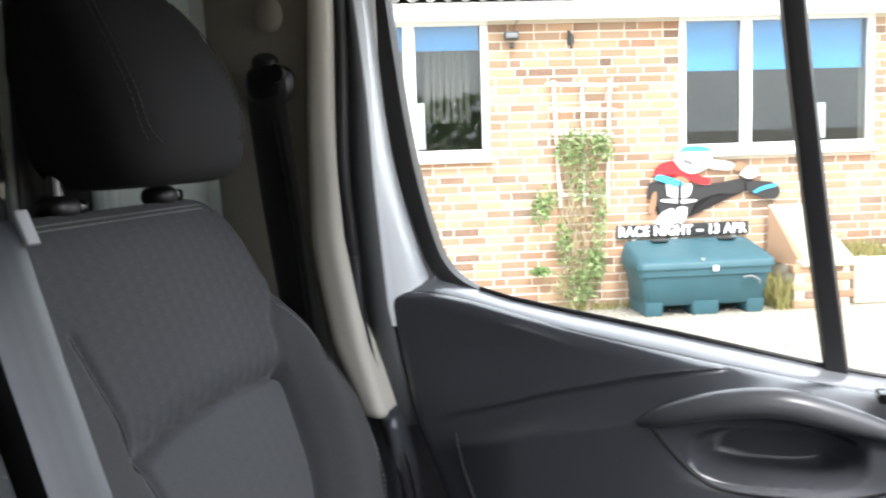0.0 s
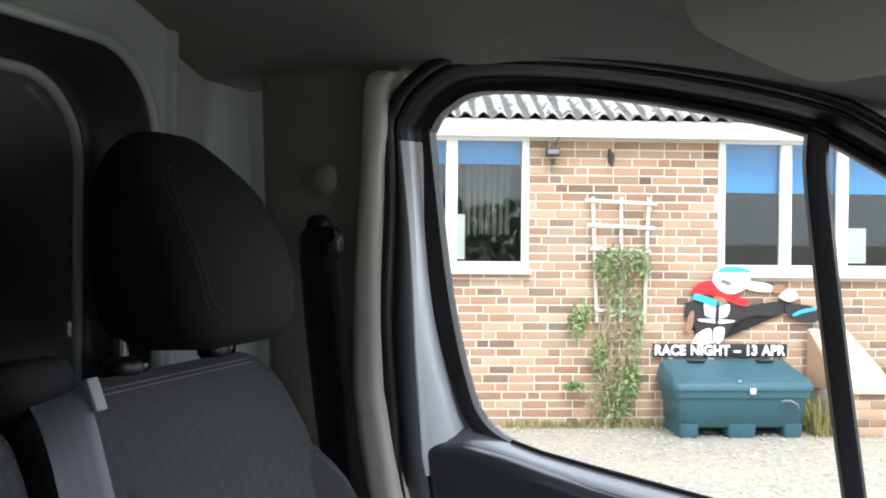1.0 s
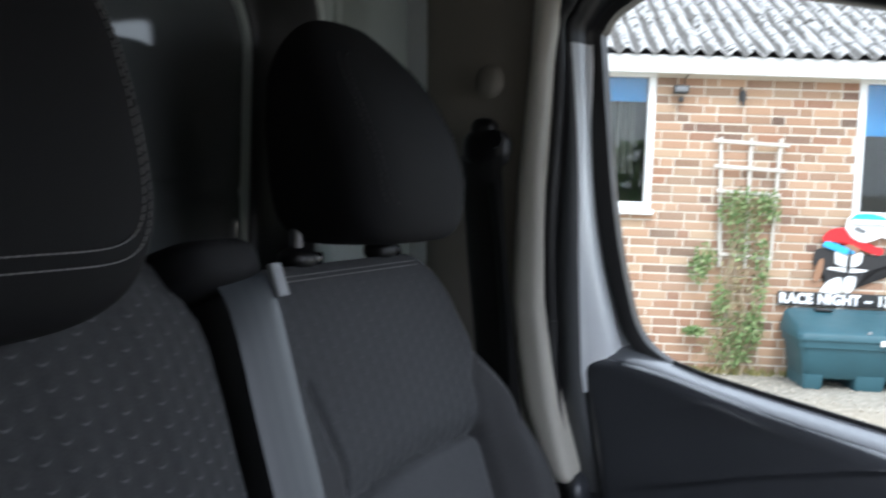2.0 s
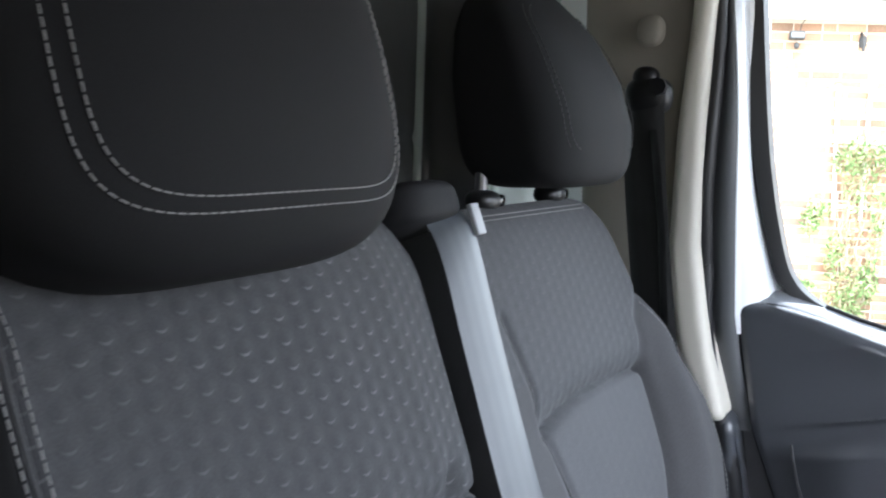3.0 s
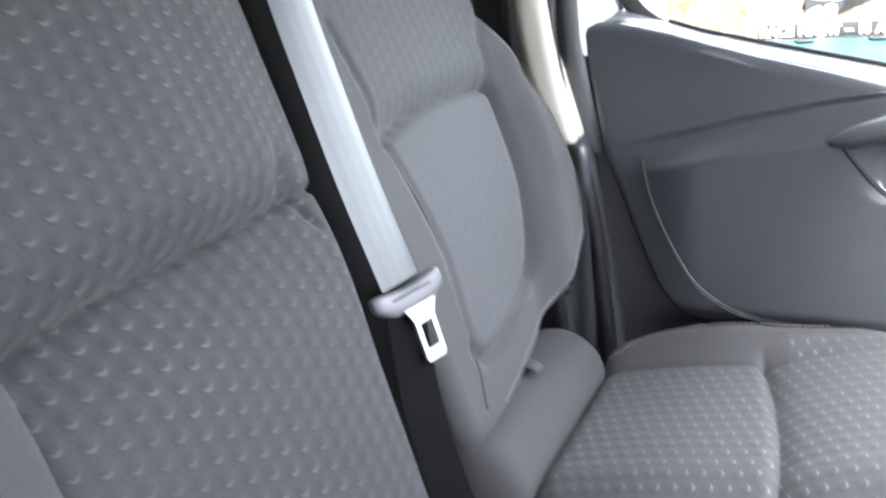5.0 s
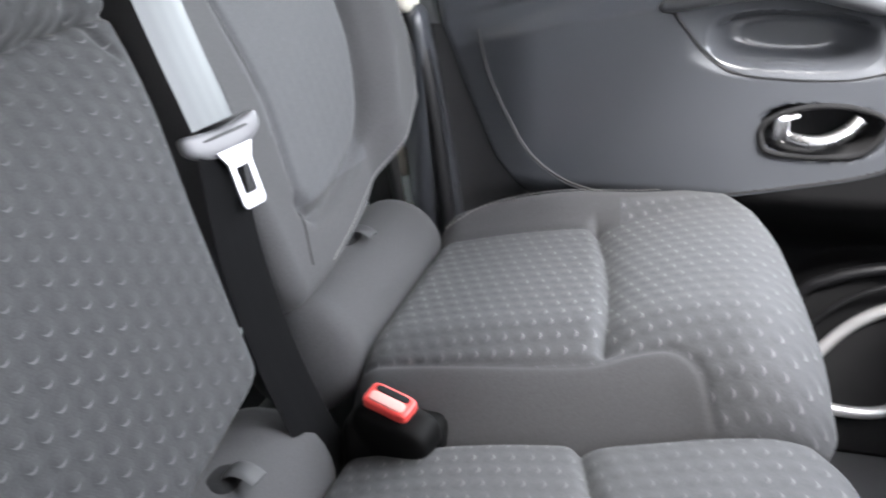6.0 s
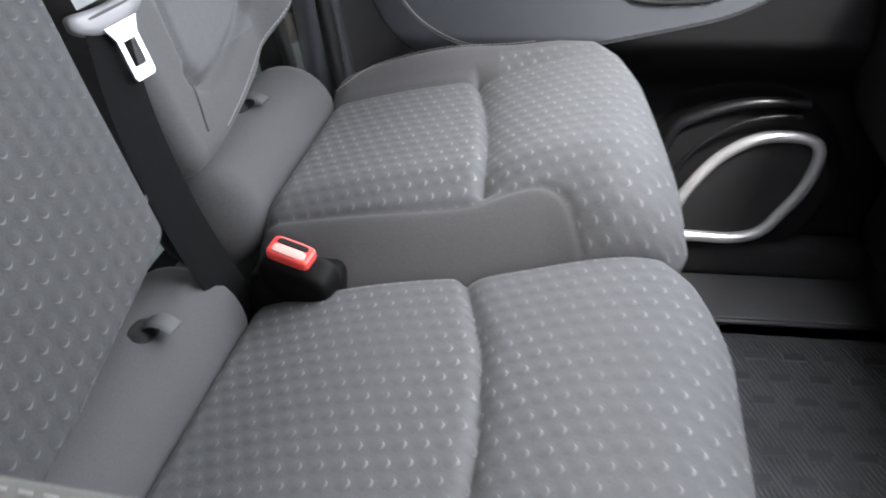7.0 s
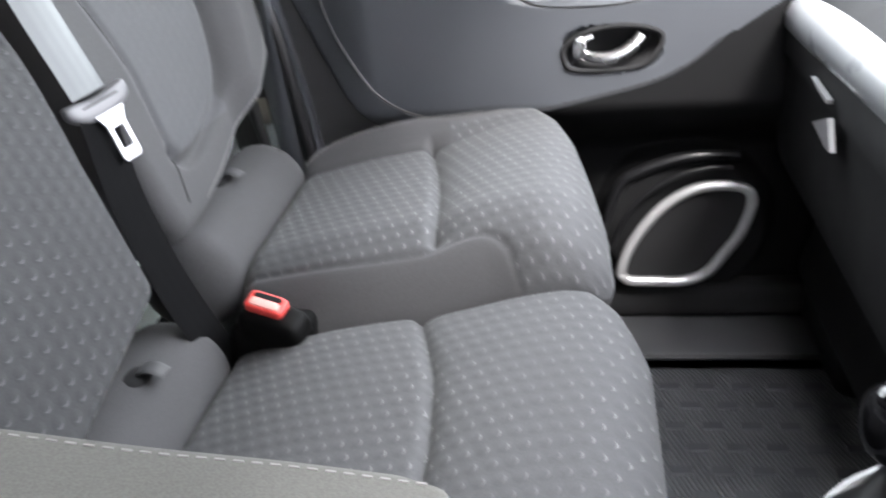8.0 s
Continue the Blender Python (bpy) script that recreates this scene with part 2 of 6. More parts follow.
def roof_mat():
    n = Nodes("lichened_sheet_dark_furrows")
    pos = n.coords()
    turn = n.put("ShaderNodeMapping", Vector=pos)
    turn.inputs["Rotation"].default_value = (0, 0, radians(-22.03))
    along = n.put("ShaderNodeMapping", Vector=turn.outputs[0])
    along.inputs["Scale"].default_value = (13.7, 1.6, 1.6)
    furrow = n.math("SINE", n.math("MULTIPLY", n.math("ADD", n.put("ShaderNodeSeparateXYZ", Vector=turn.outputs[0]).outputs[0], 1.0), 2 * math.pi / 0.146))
    # streak darkens towards the furrows; moss adds random dark spots
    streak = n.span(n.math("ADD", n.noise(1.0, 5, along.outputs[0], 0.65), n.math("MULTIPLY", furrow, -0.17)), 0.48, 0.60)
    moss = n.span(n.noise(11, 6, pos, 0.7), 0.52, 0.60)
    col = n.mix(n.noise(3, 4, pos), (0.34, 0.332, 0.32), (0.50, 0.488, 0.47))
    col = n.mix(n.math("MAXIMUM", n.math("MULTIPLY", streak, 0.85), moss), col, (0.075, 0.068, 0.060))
    n.bump(n.noise(60, 5, pos), 0.6, 0.006)
    return n.done(col, 0.95, 0, 0.2)


ROOF = roof_mat()


def gravel_mat():
    n = Nodes("pale_gravel")
    v = n.put("ShaderNodeTexVoronoi", Scale=38.0, Vector=n.coords())
    v2 = n.put("ShaderNodeTexVoronoi", Scale=95.0, Vector=n.coords())
    col = n.mix(v.outputs["Color"], (0.22, 0.20, 0.165), (0.43, 0.395, 0.335))
    col = n.mix(n.span(n.noise(0.7, 5), 0.42, 0.62, 0, 0.5), col, (0.42, 0.35, 0.25))
    h = n.math("ADD", n.math("MULTIPLY", v.outputs["Distance"], -1.0), n.math("MULTIPLY", v2.outputs["Distance"], -0.5))
    n.bump(h, 0.6, 0.008)
    return n.done(col, 0.95, 0, 0.2)


GRAVEL = gravel_mat()


def leaf_mat(name, a, b):
    n = Nodes(name)
    isl = n.put("ShaderNodeNewGeometry").outputs["Random Per Island"]
    return n.done(n.mix(isl, a, b), 0.6, 0, 0.3)


LEAF = leaf_mat("green_climber_leaf", (0.09, 0.17, 0.05), (0.32, 0.40, 0.18))
LEAF_DRY = leaf_mat("dry_climber_leaf", (0.20, 0.19, 0.08), (0.34, 0.27, 0.16))
GRASS = leaf_mat("dry_grass_blade", (0.16, 0.17, 0.05), (0.38, 0.32, 0.14))


def pane_mat(name, tint, bend=1.5):
    n = Nodes(name)
    out = n.t.nodes["Material Output"]
    clear = n.put("ShaderNodeBsdfTransparent", Color=(*tint, 1))
    shine = n.put("ShaderNodeBsdfGlossy", Roughness=0.02)
    fres = n.put("ShaderNodeFresnel", IOR=bend)
    mixer = n.put("ShaderNodeMixShader")
    n.t.links.new(fres.outputs[0], mixer.inputs[0])
    n.t.links.new(clear.outputs[0], mixer.inputs[1])
    n.t.links.new(shine.outputs[0], mixer.inputs[2])
    n.t.links.new(mixer.outputs[0], out.inputs["Surface"])
    return n.m


PANE = pane_mat("window_glass", (0.9, 0.93, 0.92))
CAR_GLASS = pane_mat("car_glass", (0.95, 0.97, 0.96), 1.22)


# ---- mesh helpers ----
def thing(name, base, label, category, group="", kind=""):
    ob = new(name)
    ob.location = base
    ob.empty_display_size = 0.05
    bpy.context.view_layer.update()
    return tagged(ob, label, category, group, kind)


def root_of(parent):
    at = Vector((0, 0, 0))
    while parent:
        at += parent.location
        parent = parent.parent
    return at


def mesh_part(name, verts, faces, material, parent=None, label="", uvs=None, smooth=True, kind=""):
    """One mesh object of world places under a thing or a part."""
    base = root_of(parent)
    me = bpy.data.meshes.new(name)
    me.from_pydata([tuple(Vector(v) - base) for v in verts], [], faces)
    me.materials.append(material)
    if uvs is not None:
        layer = me.uv_layers.new(name="UVMap")
        idx = np.empty(len(me.loops), dtype=np.int32)
        me.loops.foreach_get("vertex_index", idx)
        layer.data.foreach_set("uv", np.asarray(uvs, dtype=np.float32)[idx].ravel())
    bm = bmesh.new()
    bm.from_mesh(me)
    bmesh.ops.recalc_face_normals(bm, faces=bm.faces)
    bm.to_mesh(me)
    bm.free()
    if smooth:
        me.polygons.foreach_set("use_smooth", [True] * len(me.polygons))
        me.set_sharp_from_angle(angle=radians(50))
    ob = new(name, me)
    ob.parent = parent
    return tagged(ob, label=label, kind=kind)


def part(name, bm, material, parent=None, label="", smooth=True):
    """A bmesh of world places as one mesh object."""
    bm.verts.index_update()
    verts = [v.co.copy() for v in bm.verts]
    faces = [[v.index for v in f.verts] for f in bm.faces]
    bm.free()
    return mesh_part(name, verts, faces, material, parent, label, smooth=smooth)


def seg_dist(u, v, line):
    """The distance from points (u, v) to a polyline."""
    best = np.full(np.shape(u), 1e9)
    for (ax, ay), (bx, by) in zip(line[:-1], line[1:]):
        dx, dy = bx - ax, by - ay
        k = np.clip(((u - ax) * dx + (v - ay) * dy) / (dx * dx + dy * dy + 1e-12), 0, 1)
        best = np.minimum(best, np.hypot(u - ax - k * dx, v - ay - k * dy))
    return best


def smooth_line(pts, n=40):
    """A Catmull-Rom curve through points of any dimension."""
    p = np.array(pts, float)
    p = np.vstack([2 * p[0] - p[1], p, 2 * p[-1] - p[-2]])
    out = []
    segs = len(p) - 3
    for i in range(segs):
        for t in np.linspace(0, 1, max(2, n // segs), endpoint=False):
            a, b, c, d = p[i : i + 4]
            out.append(0.5 * (2 * b + (c - a) * t + (2 * a - 5 * b + 4 * c - d) * t * t + (3 * b - a - 3 * c + d) * t ** 3))
    out.append(p[-2])
    return np.array(out)


class Sheet:
    """A padded or moulded sheet: places O + U u + V v + N h(u, v), between left(v) and right(v), with rounded rims and a depth."""

    def __init__(self, O, U, V, N, limits, v0, v1, h, rim=0.02, depth=0.06, sink=None):
        self.O, self.U, self.V, self.N = (np.array(a, float) for a in (O, U, V, N))
        self.sink = np.array(sink if sink else N, float)
        self.limits, self.v0, self.v1, self.h, self.rim, self.depth = limits, v0, v1, h, rim, depth

    def at(self, u, v, lift=0.0):
        """A place on the sheet, inside its rims."""
        u, v = np.asarray(u, float), np.asarray(v, float)
        return self.O + u[..., None] * self.U + v[..., None] * self.V + (self.h(u, v) + lift)[..., None] * self.N

    def build(self, name, material, parent, label="", nu=60, nv=60):
        def steps(n):
            s = np.linspace(0, 1, n)
            return 0.55 * s + 0.45 * (0.5 - 0.5 * np.cos(math.pi * s))

        sv, su = np.meshgrid(steps(nv), steps(nu), indexing="ij")
        v = self.v0 + (self.v1 - self.v0) * sv
        lo, hi = self.limits(v)
        u = lo + (hi - lo) * su
        R = self.rim
        du, dv = np.minimum(u - lo, hi - u), np.minimum(v - self.v0, self.v1 - v)
        a, b = np.clip(R - du, 0, None), np.clip(R - dv, 0, None)
        q = np.hypot(a, b)
        over = np.clip(q, R, None) / R
        pull_u, pull_v = a - a / over, b - b / over
        u2 = u + np.where(u - lo < hi - u, pull_u, -pull_u)
        v2 = v + np.where(v - self.v0 < self.v1 - v, pull_v, -pull_v)
        q = np.minimum(q, R)
        drop = R - np.sqrt(np.clip(R * R - q * q, 0, None))
        front = self.O + u2[..., None] * self.U + v2[..., None] * self.V + (self.h(u2, v2) - drop)[..., None] * self.N
        uv = np.stack([u2, v2], -1)
        run = np.concatenate([np.zeros((nv, 1)), np.cumsum(np.linalg.norm(np.diff(front, axis=1), axis=2), axis=1)], axis=1)
        mid = nu // 2
        self.laid = np.stack([u2[:, mid : mid + 1] + run - run[:, mid : mid + 1], v2], -1).reshape(-1, 2)
        ring = [(0, j) for j in range(nu)] + [(i, nu - 1) for i in range(1, nv)] + [(nv - 1, j) for j in range(nu - 2, -1, -1)] + [(i, 0) for i in range(nv - 2, 0, -1)]
        verts = front.reshape(-1, 3).tolist()
        uvs = uv.reshape(-1, 2).tolist()
        faces = [(i * nu + j, i * nu + j + 1, (i + 1) * nu + j + 1, (i + 1) * nu + j) for i in range(nv - 1) for j in range(nu - 1)]
        at = len(verts)
        for i, j in ring:
            base = self.O + u2[i, j] * self.U + v2[i, j] * self.V - self.depth * self.sink
            verts.append(base.tolist())
            uvs.append((u2[i, j] + 0.01, v2[i, j] + 0.03))
        m = len(ring)
        for k in range(m):
            a0, b0 = ring[k], ring[(k + 1) % m]
            faces.append((a0[0] * nu + a0[1], at + k, at + (k + 1) % m, b0[0] * nu + b0[1]))
        faces.append(tuple(at + k for k in range(m)))
        return mesh_part(name, verts, faces, material, parent, label, uvs)


def tube(name, pts, radius, material, parent=None, label="", sides=8, closed=False, flat=1.0):
    """A round bar along places."""
    p = [Vector(a) for a in pts]
    verts, faces = [], []
    n = len(p)
    side = None
    for i, a in enumerate(p):
        d = (p[(i + 1) % n] - p[i - 1]) if closed else (p[min(i + 1, n - 1)] - p[max(i - 1, 0)])
        d.normalize()
        side = (side - d * side.dot(d)) if side else d.orthogonal()
        side.normalize()
        up = d.cross(side)
        r = radius[i] if isinstance(radius, (list, tuple)) else radius
        for k in range(sides):
            w = 2 * math.pi * k / sides
            verts.append(a + (side * math.cos(w) + up * math.sin(w) * flat) * r)
    for i in range(n if closed else n - 1):
        for k in range(sides):
            a, b = i * sides, ((i + 1) % n) * sides
            faces.append((a + k, a + (k + 1) % sides, b + (k + 1) % sides, b + k))
    if not closed:
        faces.append(tuple(range(sides)))
        faces.append(tuple((n - 1) * sides + k for k in range(sides)))
    return mesh_part(name, verts, faces, material, parent, label)


def ribbon(name, pts, across, width, thick, material, parent=None, label="", curl=0.0):
    """A strap along places; across: its crosswise direction at each place."""
    cols = 9
    verts, uvs, faces = [], [], []
    n = len(pts)
    run = 0.0
    for i in range(n):
        a = Vector(pts[i])
        d = (Vector(pts[min(i + 1, n - 1)]) - Vector(pts[max(i - 1, 0)])).normalized()
        c = Vector(across[i]) if len(across) > 3 or isinstance(across[0], (tuple, list, Vector)) else Vector(across)
        c = (c - d * c.dot(d)).normalized()
        nrm = c.cross(d)
        if i:
            run += (a - Vector(pts[i - 1])).length
        for face in (1, -1):
            for k in range(cols):
                s = k / (cols - 1) - 0.5
                edge = math.sqrt(max(0.0, 1 - (2 * s) ** 8))
                verts.append(a + c * (s * width) + nrm * (face * thick / 2 * edge + curl * (4 * s * s)))
                uvs.append((s * width, run))
    m = 2 * cols
    for i in range(n - 1):
        for k in range(cols - 1):
            faces.append((i * m + k, i * m + k + 1, (i + 1) * m + k + 1, (i + 1) * m + k))
            faces.append((i * m + cols + k, i * m + cols + k + 1, (i + 1) * m + cols + k + 1, (i + 1) * m + cols + k))
        for k, j in ((0, cols), (cols - 1, 2 * cols - 1)):
            faces.append((i * m + k, i * m + j, (i + 1) * m + j, (i + 1) * m + k))
    for i in (0, n - 1):
        faces.append(tuple(i * m + k for k in range(cols)) + tuple(i * m + cols + k for k in reversed(range(cols))))
    return mesh_part(name, verts, faces, material, parent, label, uvs)


def box(name, lo, hi, material, parent=None, label="", bevel=0.004, seg=2, turn=None, segs=None):
    """A box with rounded edges between two corners; turn: a matrix about its middle."""
    bm = bmesh.new()
    bmesh.ops.create_cube(bm, size=1)
    c = (Vector(lo) + Vector(hi)) / 2
    s = Vector(hi) - Vector(lo)
    for v in bm.verts:
        v.co = Vector((v.co.x * s.x, v.co.y * s.y, v.co.z * s.z))
    if bevel:
        bmesh.ops.bevel(bm, geom=bm.edges[:], offset=min(bevel, min(s) * 0.45), segments=seg, affect="EDGES", profile=0.5)
    for v in bm.verts:
        v.co = (turn @ v.co if turn else v.co) + c
    return part(name, bm, material, parent, label)


def rounded(name, centre, half, material, parent=None, label="", power=4.0, turn=None, shape=None, n=28):
    """A superellipsoid; shape(p) may bend its unit places."""
    verts, faces, uvs = [], [], []
    sgn = lambda w: math.copysign(abs(w) ** (2 / power), w)
    for i in range(n + 1):
        th = -math.pi / 2 + math.pi * i / n
        for j in range(2 * n):
            ph = math.pi * j / n
            p = Vector((sgn(math.cos(th)) * sgn(math.cos(ph)), sgn(math.cos(th)) * sgn(math.sin(ph)), sgn(math.sin(th))))
            if shape:
                p = shape(p)
            q = Vector((p.x * half[0], p.y * half[1], p.z * half[2]))
            uvs.append((q.y, q.z))
            verts.append((turn @ q if turn else q) + Vector(centre))
    for i in range(n):
        for j in range(2 * n):
            k = (j + 1) % (2 * n)
            faces.append((i * 2 * n + j, i * 2 * n + k, (i + 1) * 2 * n + k, (i + 1) * 2 * n + j))
    return mesh_part(name, verts, faces, material, parent, label, uvs)


def stitches(name, line, parent, size=0.00048, long=0.0040, gap=0.0014, material=STITCH):
    """Short raised threads along places."""
    p = [Vector(a) for a in line]
    verts, faces = [], []
    run = [0.0]
    for a, b in zip(p[:-1], p[1:]):
        run.append(run[-1] + (b - a).length)

    def place(s):
        k = min(max(0, int(np.searchsorted(run, s)) - 1), len(p) - 2)
        return p[k].lerp(p[k + 1], (s - run[k]) / max(1e-9, run[k + 1] - run[k]))

    s = 0.0
    while s + long < run[-1]:
        a, b = place(s), place(s + long)
        d = (b - a).normalized()
        c = d.orthogonal().normalized()
        e = d.cross(c)
        i = len(verts)
        for w, q in ((0, a), (1, b)):
            for k in range(4):
                verts.append(q + (c * math.cos(k * math.pi / 2) + e * math.sin(k * math.pi / 2)) * size)
        for k in range(4):
            faces.append((i + k, i + (k + 1) % 4, i + 4 + (k + 1) % 4, i + 4 + k))
        faces += [(i, i + 1, i + 2, i + 3), (i + 4, i + 5, i + 6, i + 7)]
        s += long + gap
    return mesh_part(name, verts, faces, material, parent, "pale stitching")


# ---- the van's shell ----
def wall_sheet(name, pts, thick, material, parent=None, label="", kind=""):
    """A flat plate from a loop of places, thickened along its normal."""
    p = [Vector(a) for a in pts]
    nrm = sum(((p[i] - p[0]).cross(p[i + 1] - p[0]) for i in range(1, len(p) - 1)), Vector()).normalized()
    n = len(p)
    verts = p + [a + nrm * thick for a in p]
    faces = [tuple(range(n)), tuple(range(n, 2 * n))] + [(i, (i + 1) % n, n + (i + 1) % n, n + i) for i in range(n)]
    bm = bmesh.new()
    vs = [bm.verts.new(v) for v in verts]
    for f in faces:
        bm.faces.new([vs[k] for k in f])
    bmesh.ops.triangulate(bm, faces=[f for f in bm.faces if len(f.verts) > 4])
    ob = part(name, bm, material, parent, label, smooth=False)
    return tagged(ob, kind=kind)


def step(x, a, b):
    t = np.clip((x - a) / (b - a), 0, 1)
    return t * t * (3 - 2 * t)


CAB_FLOOR, VAN_BASE = 0.674, 0.56
LEFT, RIGHT = 0.90, -0.92


def shell():
    floor = wall_sheet("floor", [(-0.32, RIGHT, CAB_FLOOR), (-0.32, LEFT, CAB_FLOOR), (1.55, LEFT, CAB_FLOOR), (1.55, RIGHT, CAB_FLOOR)], 0.03, PLASTIC_SOFT)
    tagged(floor, "dark moulded cab floor of the van", "floor", kind="structure")
    # bulkhead behind the seats, with a pressed frame round a dark pane
    def inside(u, v, y0, y1, z0, z1, r):
        """How far a place lies outside (+) or inside (-) a rounded rectangle."""
        qx, qy = np.abs(u - (y0 + y1) / 2) - (y1 - y0) / 2 + r, np.abs(v - (z0 + z1) / 2) - (z1 - z0) / 2 + r
        return np.hypot(np.clip(qx, 0, None), np.clip(qy, 0, None)) + np.minimum(np.maximum(qx, qy), 0) - r

    def press(u, v):
        a = inside(u, v, -0.66, 0.612, 1.22, 1.795, 0.10)
        b = inside(u, v, -0.60, 0.552, 1.28, 1.758, 0.085)
        k = np.clip(a / (a - b + 1e-9), 0, 1)
        out = -0.055 * np.where(a < 0, step(k, 0.0, 1.0), 0.0)
        out = out + 0.007 * np.exp(-((a / 0.010) ** 2)) + 0.007 * np.exp(-((b / 0.009) ** 2))
        out = out - 0.022 * step(np.abs(u), 0.640, 0.665)
        return out - 0.003 * np.exp(-(((v - 1.535) / 0.006) ** 2)) * (b < 0)

    panel = Sheet((-0.245, 0, 0), (0, 1, 0), (0, 0, 1), (1, 0, 0), lambda v: (np.full_like(v, RIGHT), np.full_like(v, LEFT)), VAN_BASE, 1.93, press, 0.01, 0.06)
    bulk = panel.build("wall_bulkhead", STEEL, None, "", 330, 200)
    bulk.data.materials.append(STEEL_SHADED)
    bulk.data.materials.append(SMOKED)
    # recess band round the pane gets a dark colour that paints its shade
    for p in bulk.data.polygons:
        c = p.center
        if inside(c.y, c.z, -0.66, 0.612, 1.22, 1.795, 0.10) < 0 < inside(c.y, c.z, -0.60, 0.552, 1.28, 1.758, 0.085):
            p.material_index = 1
        elif inside(c.y, c.z, -0.60, 0.552, 1.28, 1.758, 0.085) <= 0:
            p.material_index = 2
    for y0, y1, z0, z1, r, x in ((-0.66, 0.612, 1.22, 1.795, 0.10, -0.243), (-0.60, 0.552, 1.28, 1.758, 0.085, -0.296)):
        bead = []
        for cy, cz, a0 in ((y1 - r, z1 - r, 0), (y0 + r, z1 - r, 90), (y0 + r, z0 + r, 180), (y1 - r, z0 + r, 270)):
            bead += [(x, cy + r * math.cos(radians(a0 + 9 * k)), cz + r * math.sin(radians(a0 + 9 * k))) for k in range(11)]
        tube("pressed_bead", bead, 0.0065, STEEL, bulk, "rounded pressed edge of the bulkhead", 12, closed=True)
    tube("pressed_rib", [(-0.246, 0.640, 1.15), (-0.246, 0.645, 1.84)], 0.009, STEEL, bulk, "upright pressed rib", 12)
    tagged(bulk, "grey-green painted steel bulkhead behind the seats", "bulkhead", kind="structure")
    # headlining: arched, dropping to the door tops
    verts, faces = [], []
    nx, ny = 30, 36
    for i in range(nx):
        x = -0.30 + 0.89 * i / (nx - 1)
        for j in range(ny):
            y = RIGHT + (LEFT - RIGHT) * j / (ny - 1)
            s = min(1.0, abs(y) / 0.73)
            edge = 1.778 - 0.30 * max(0, x - 0.12) ** 1.6
            z = edge + 0.012 + 0.11 * (1 - s ** 3) * (1 - 0.3 * max(0, x))
            verts.append((x, y, z))
    nv = len(verts)
    verts += [(x, y, z + 0.03) for x, y, z in verts]
    for i in range(nx - 1):
        for j in range(ny - 1):
            q = (i * ny + j, i * ny + j + 1, (i + 1) * ny + j + 1, (i + 1) * ny + j)
            faces += [q, tuple(nv + k for k in q)]
    for i in range(nx - 1):
        for j in (0, ny - 1):
            faces.append((i * ny + j, (i + 1) * ny + j, nv + (i + 1) * ny + j, nv + i * ny + j))
    for j in range(ny - 1):
        for i in (0, nx - 1):
            faces.append((i * ny + j, i * ny + j + 1, nv + i * ny + j + 1, nv + i * ny + j))
    tagged(mesh_part("ceiling", verts, faces, HEADLINING), "grey felt headlining of the cab", "ceiling", kind="structure")
    # driver's side: post behind its open window; lower door added unseen to block light
    for name, ring, text in (
        ("wall_driver_rear", [(-0.30, VAN_BASE), (0.36, VAN_BASE), (0.36, 1.83), (-0.30, 1.85)], "dark driver's side wall behind the doorway"),
        ("wall_driver_ledge", [(0.362, 1.16), (1.0, 1.16), (1.02, 1.25), (0.98, 1.31), (0.362, 1.31)], "dark driver's window ledge"),
        ("wall_driver_head", [(0.362, 1.66), (0.84, 1.60), (0.76, 1.76), (0.362, 1.83)], "dark rail over the driver's window"),
        ("wall_driver_front", [(0.98, VAN_BASE), (1.55, VAN_BASE), (1.55, 1.20), (1.02, 1.25)], "dark driver's side wall in front of the doorway"),
        ("wall_driver_door", [(0.362, VAN_BASE), (0.978, VAN_BASE), (0.998, 1.158), (0.362, 1.158)], "added dark lower half of the driver's door, blocks light"),
    ):
        side = wall_sheet(name, [(x, RIGHT, z) for x, z in ring], 0.05, PLASTIC)
        tagged(side, text, "side wall", kind="structure")
    lower = wall_sheet("wall_left_side", [(-0.30, LEFT, VAN_BASE), (1.55, LEFT, VAN_BASE), (1.55, LEFT, 1.20), (-0.30, LEFT, 1.20)], -0.03, PAINT)
    tagged(lower, "outer steel side of the van in white paint", "side wall", kind="structure")
    rear = wall_sheet("wall_left_rear", [(-0.30, LEFT, 1.20), (-0.06, LEFT, 1.20), (-0.06, LEFT - 0.06, 1.86), (-0.30, LEFT - 0.06, 1.86)], -0.03, PAINT)
    tagged(rear, "outer steel rear quarter of the cab in white paint", "side wall", kind="structure")
    nose = wall_sheet("wall_front", [(1.55, RIGHT, VAN_BASE), (1.55, LEFT, VAN_BASE), (1.55, LEFT, 1.18), (1.55, RIGHT, 1.18)], 0.03, BLACK)
    tagged(nose, "black scuttle panel below the windscreen", "front wall", kind="structure")
    # unseen sheet, added to cut windscreen light on the seats' driver side
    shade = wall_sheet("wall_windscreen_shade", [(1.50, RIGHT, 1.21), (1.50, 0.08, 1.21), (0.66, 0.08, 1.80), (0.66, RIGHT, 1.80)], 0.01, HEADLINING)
    tagged(shade, "added unseen sheet blocking light through the driver's half of the windscreen", "windscreen shade", kind="structure")
    # slim windscreen posts
    for y in (LEFT - 0.06, RIGHT + 0.02):
        post = tube("trim_windscreen_post", [(1.50, y, 1.20), (1.1, y, 1.48), (0.70, y * 0.93, 1.74), (0.62, y * 0.9, 1.80)], 0.035, HEADLINING)
        tagged(post, "grey windscreen post trim", "pillar trim", kind="structure")


shell()


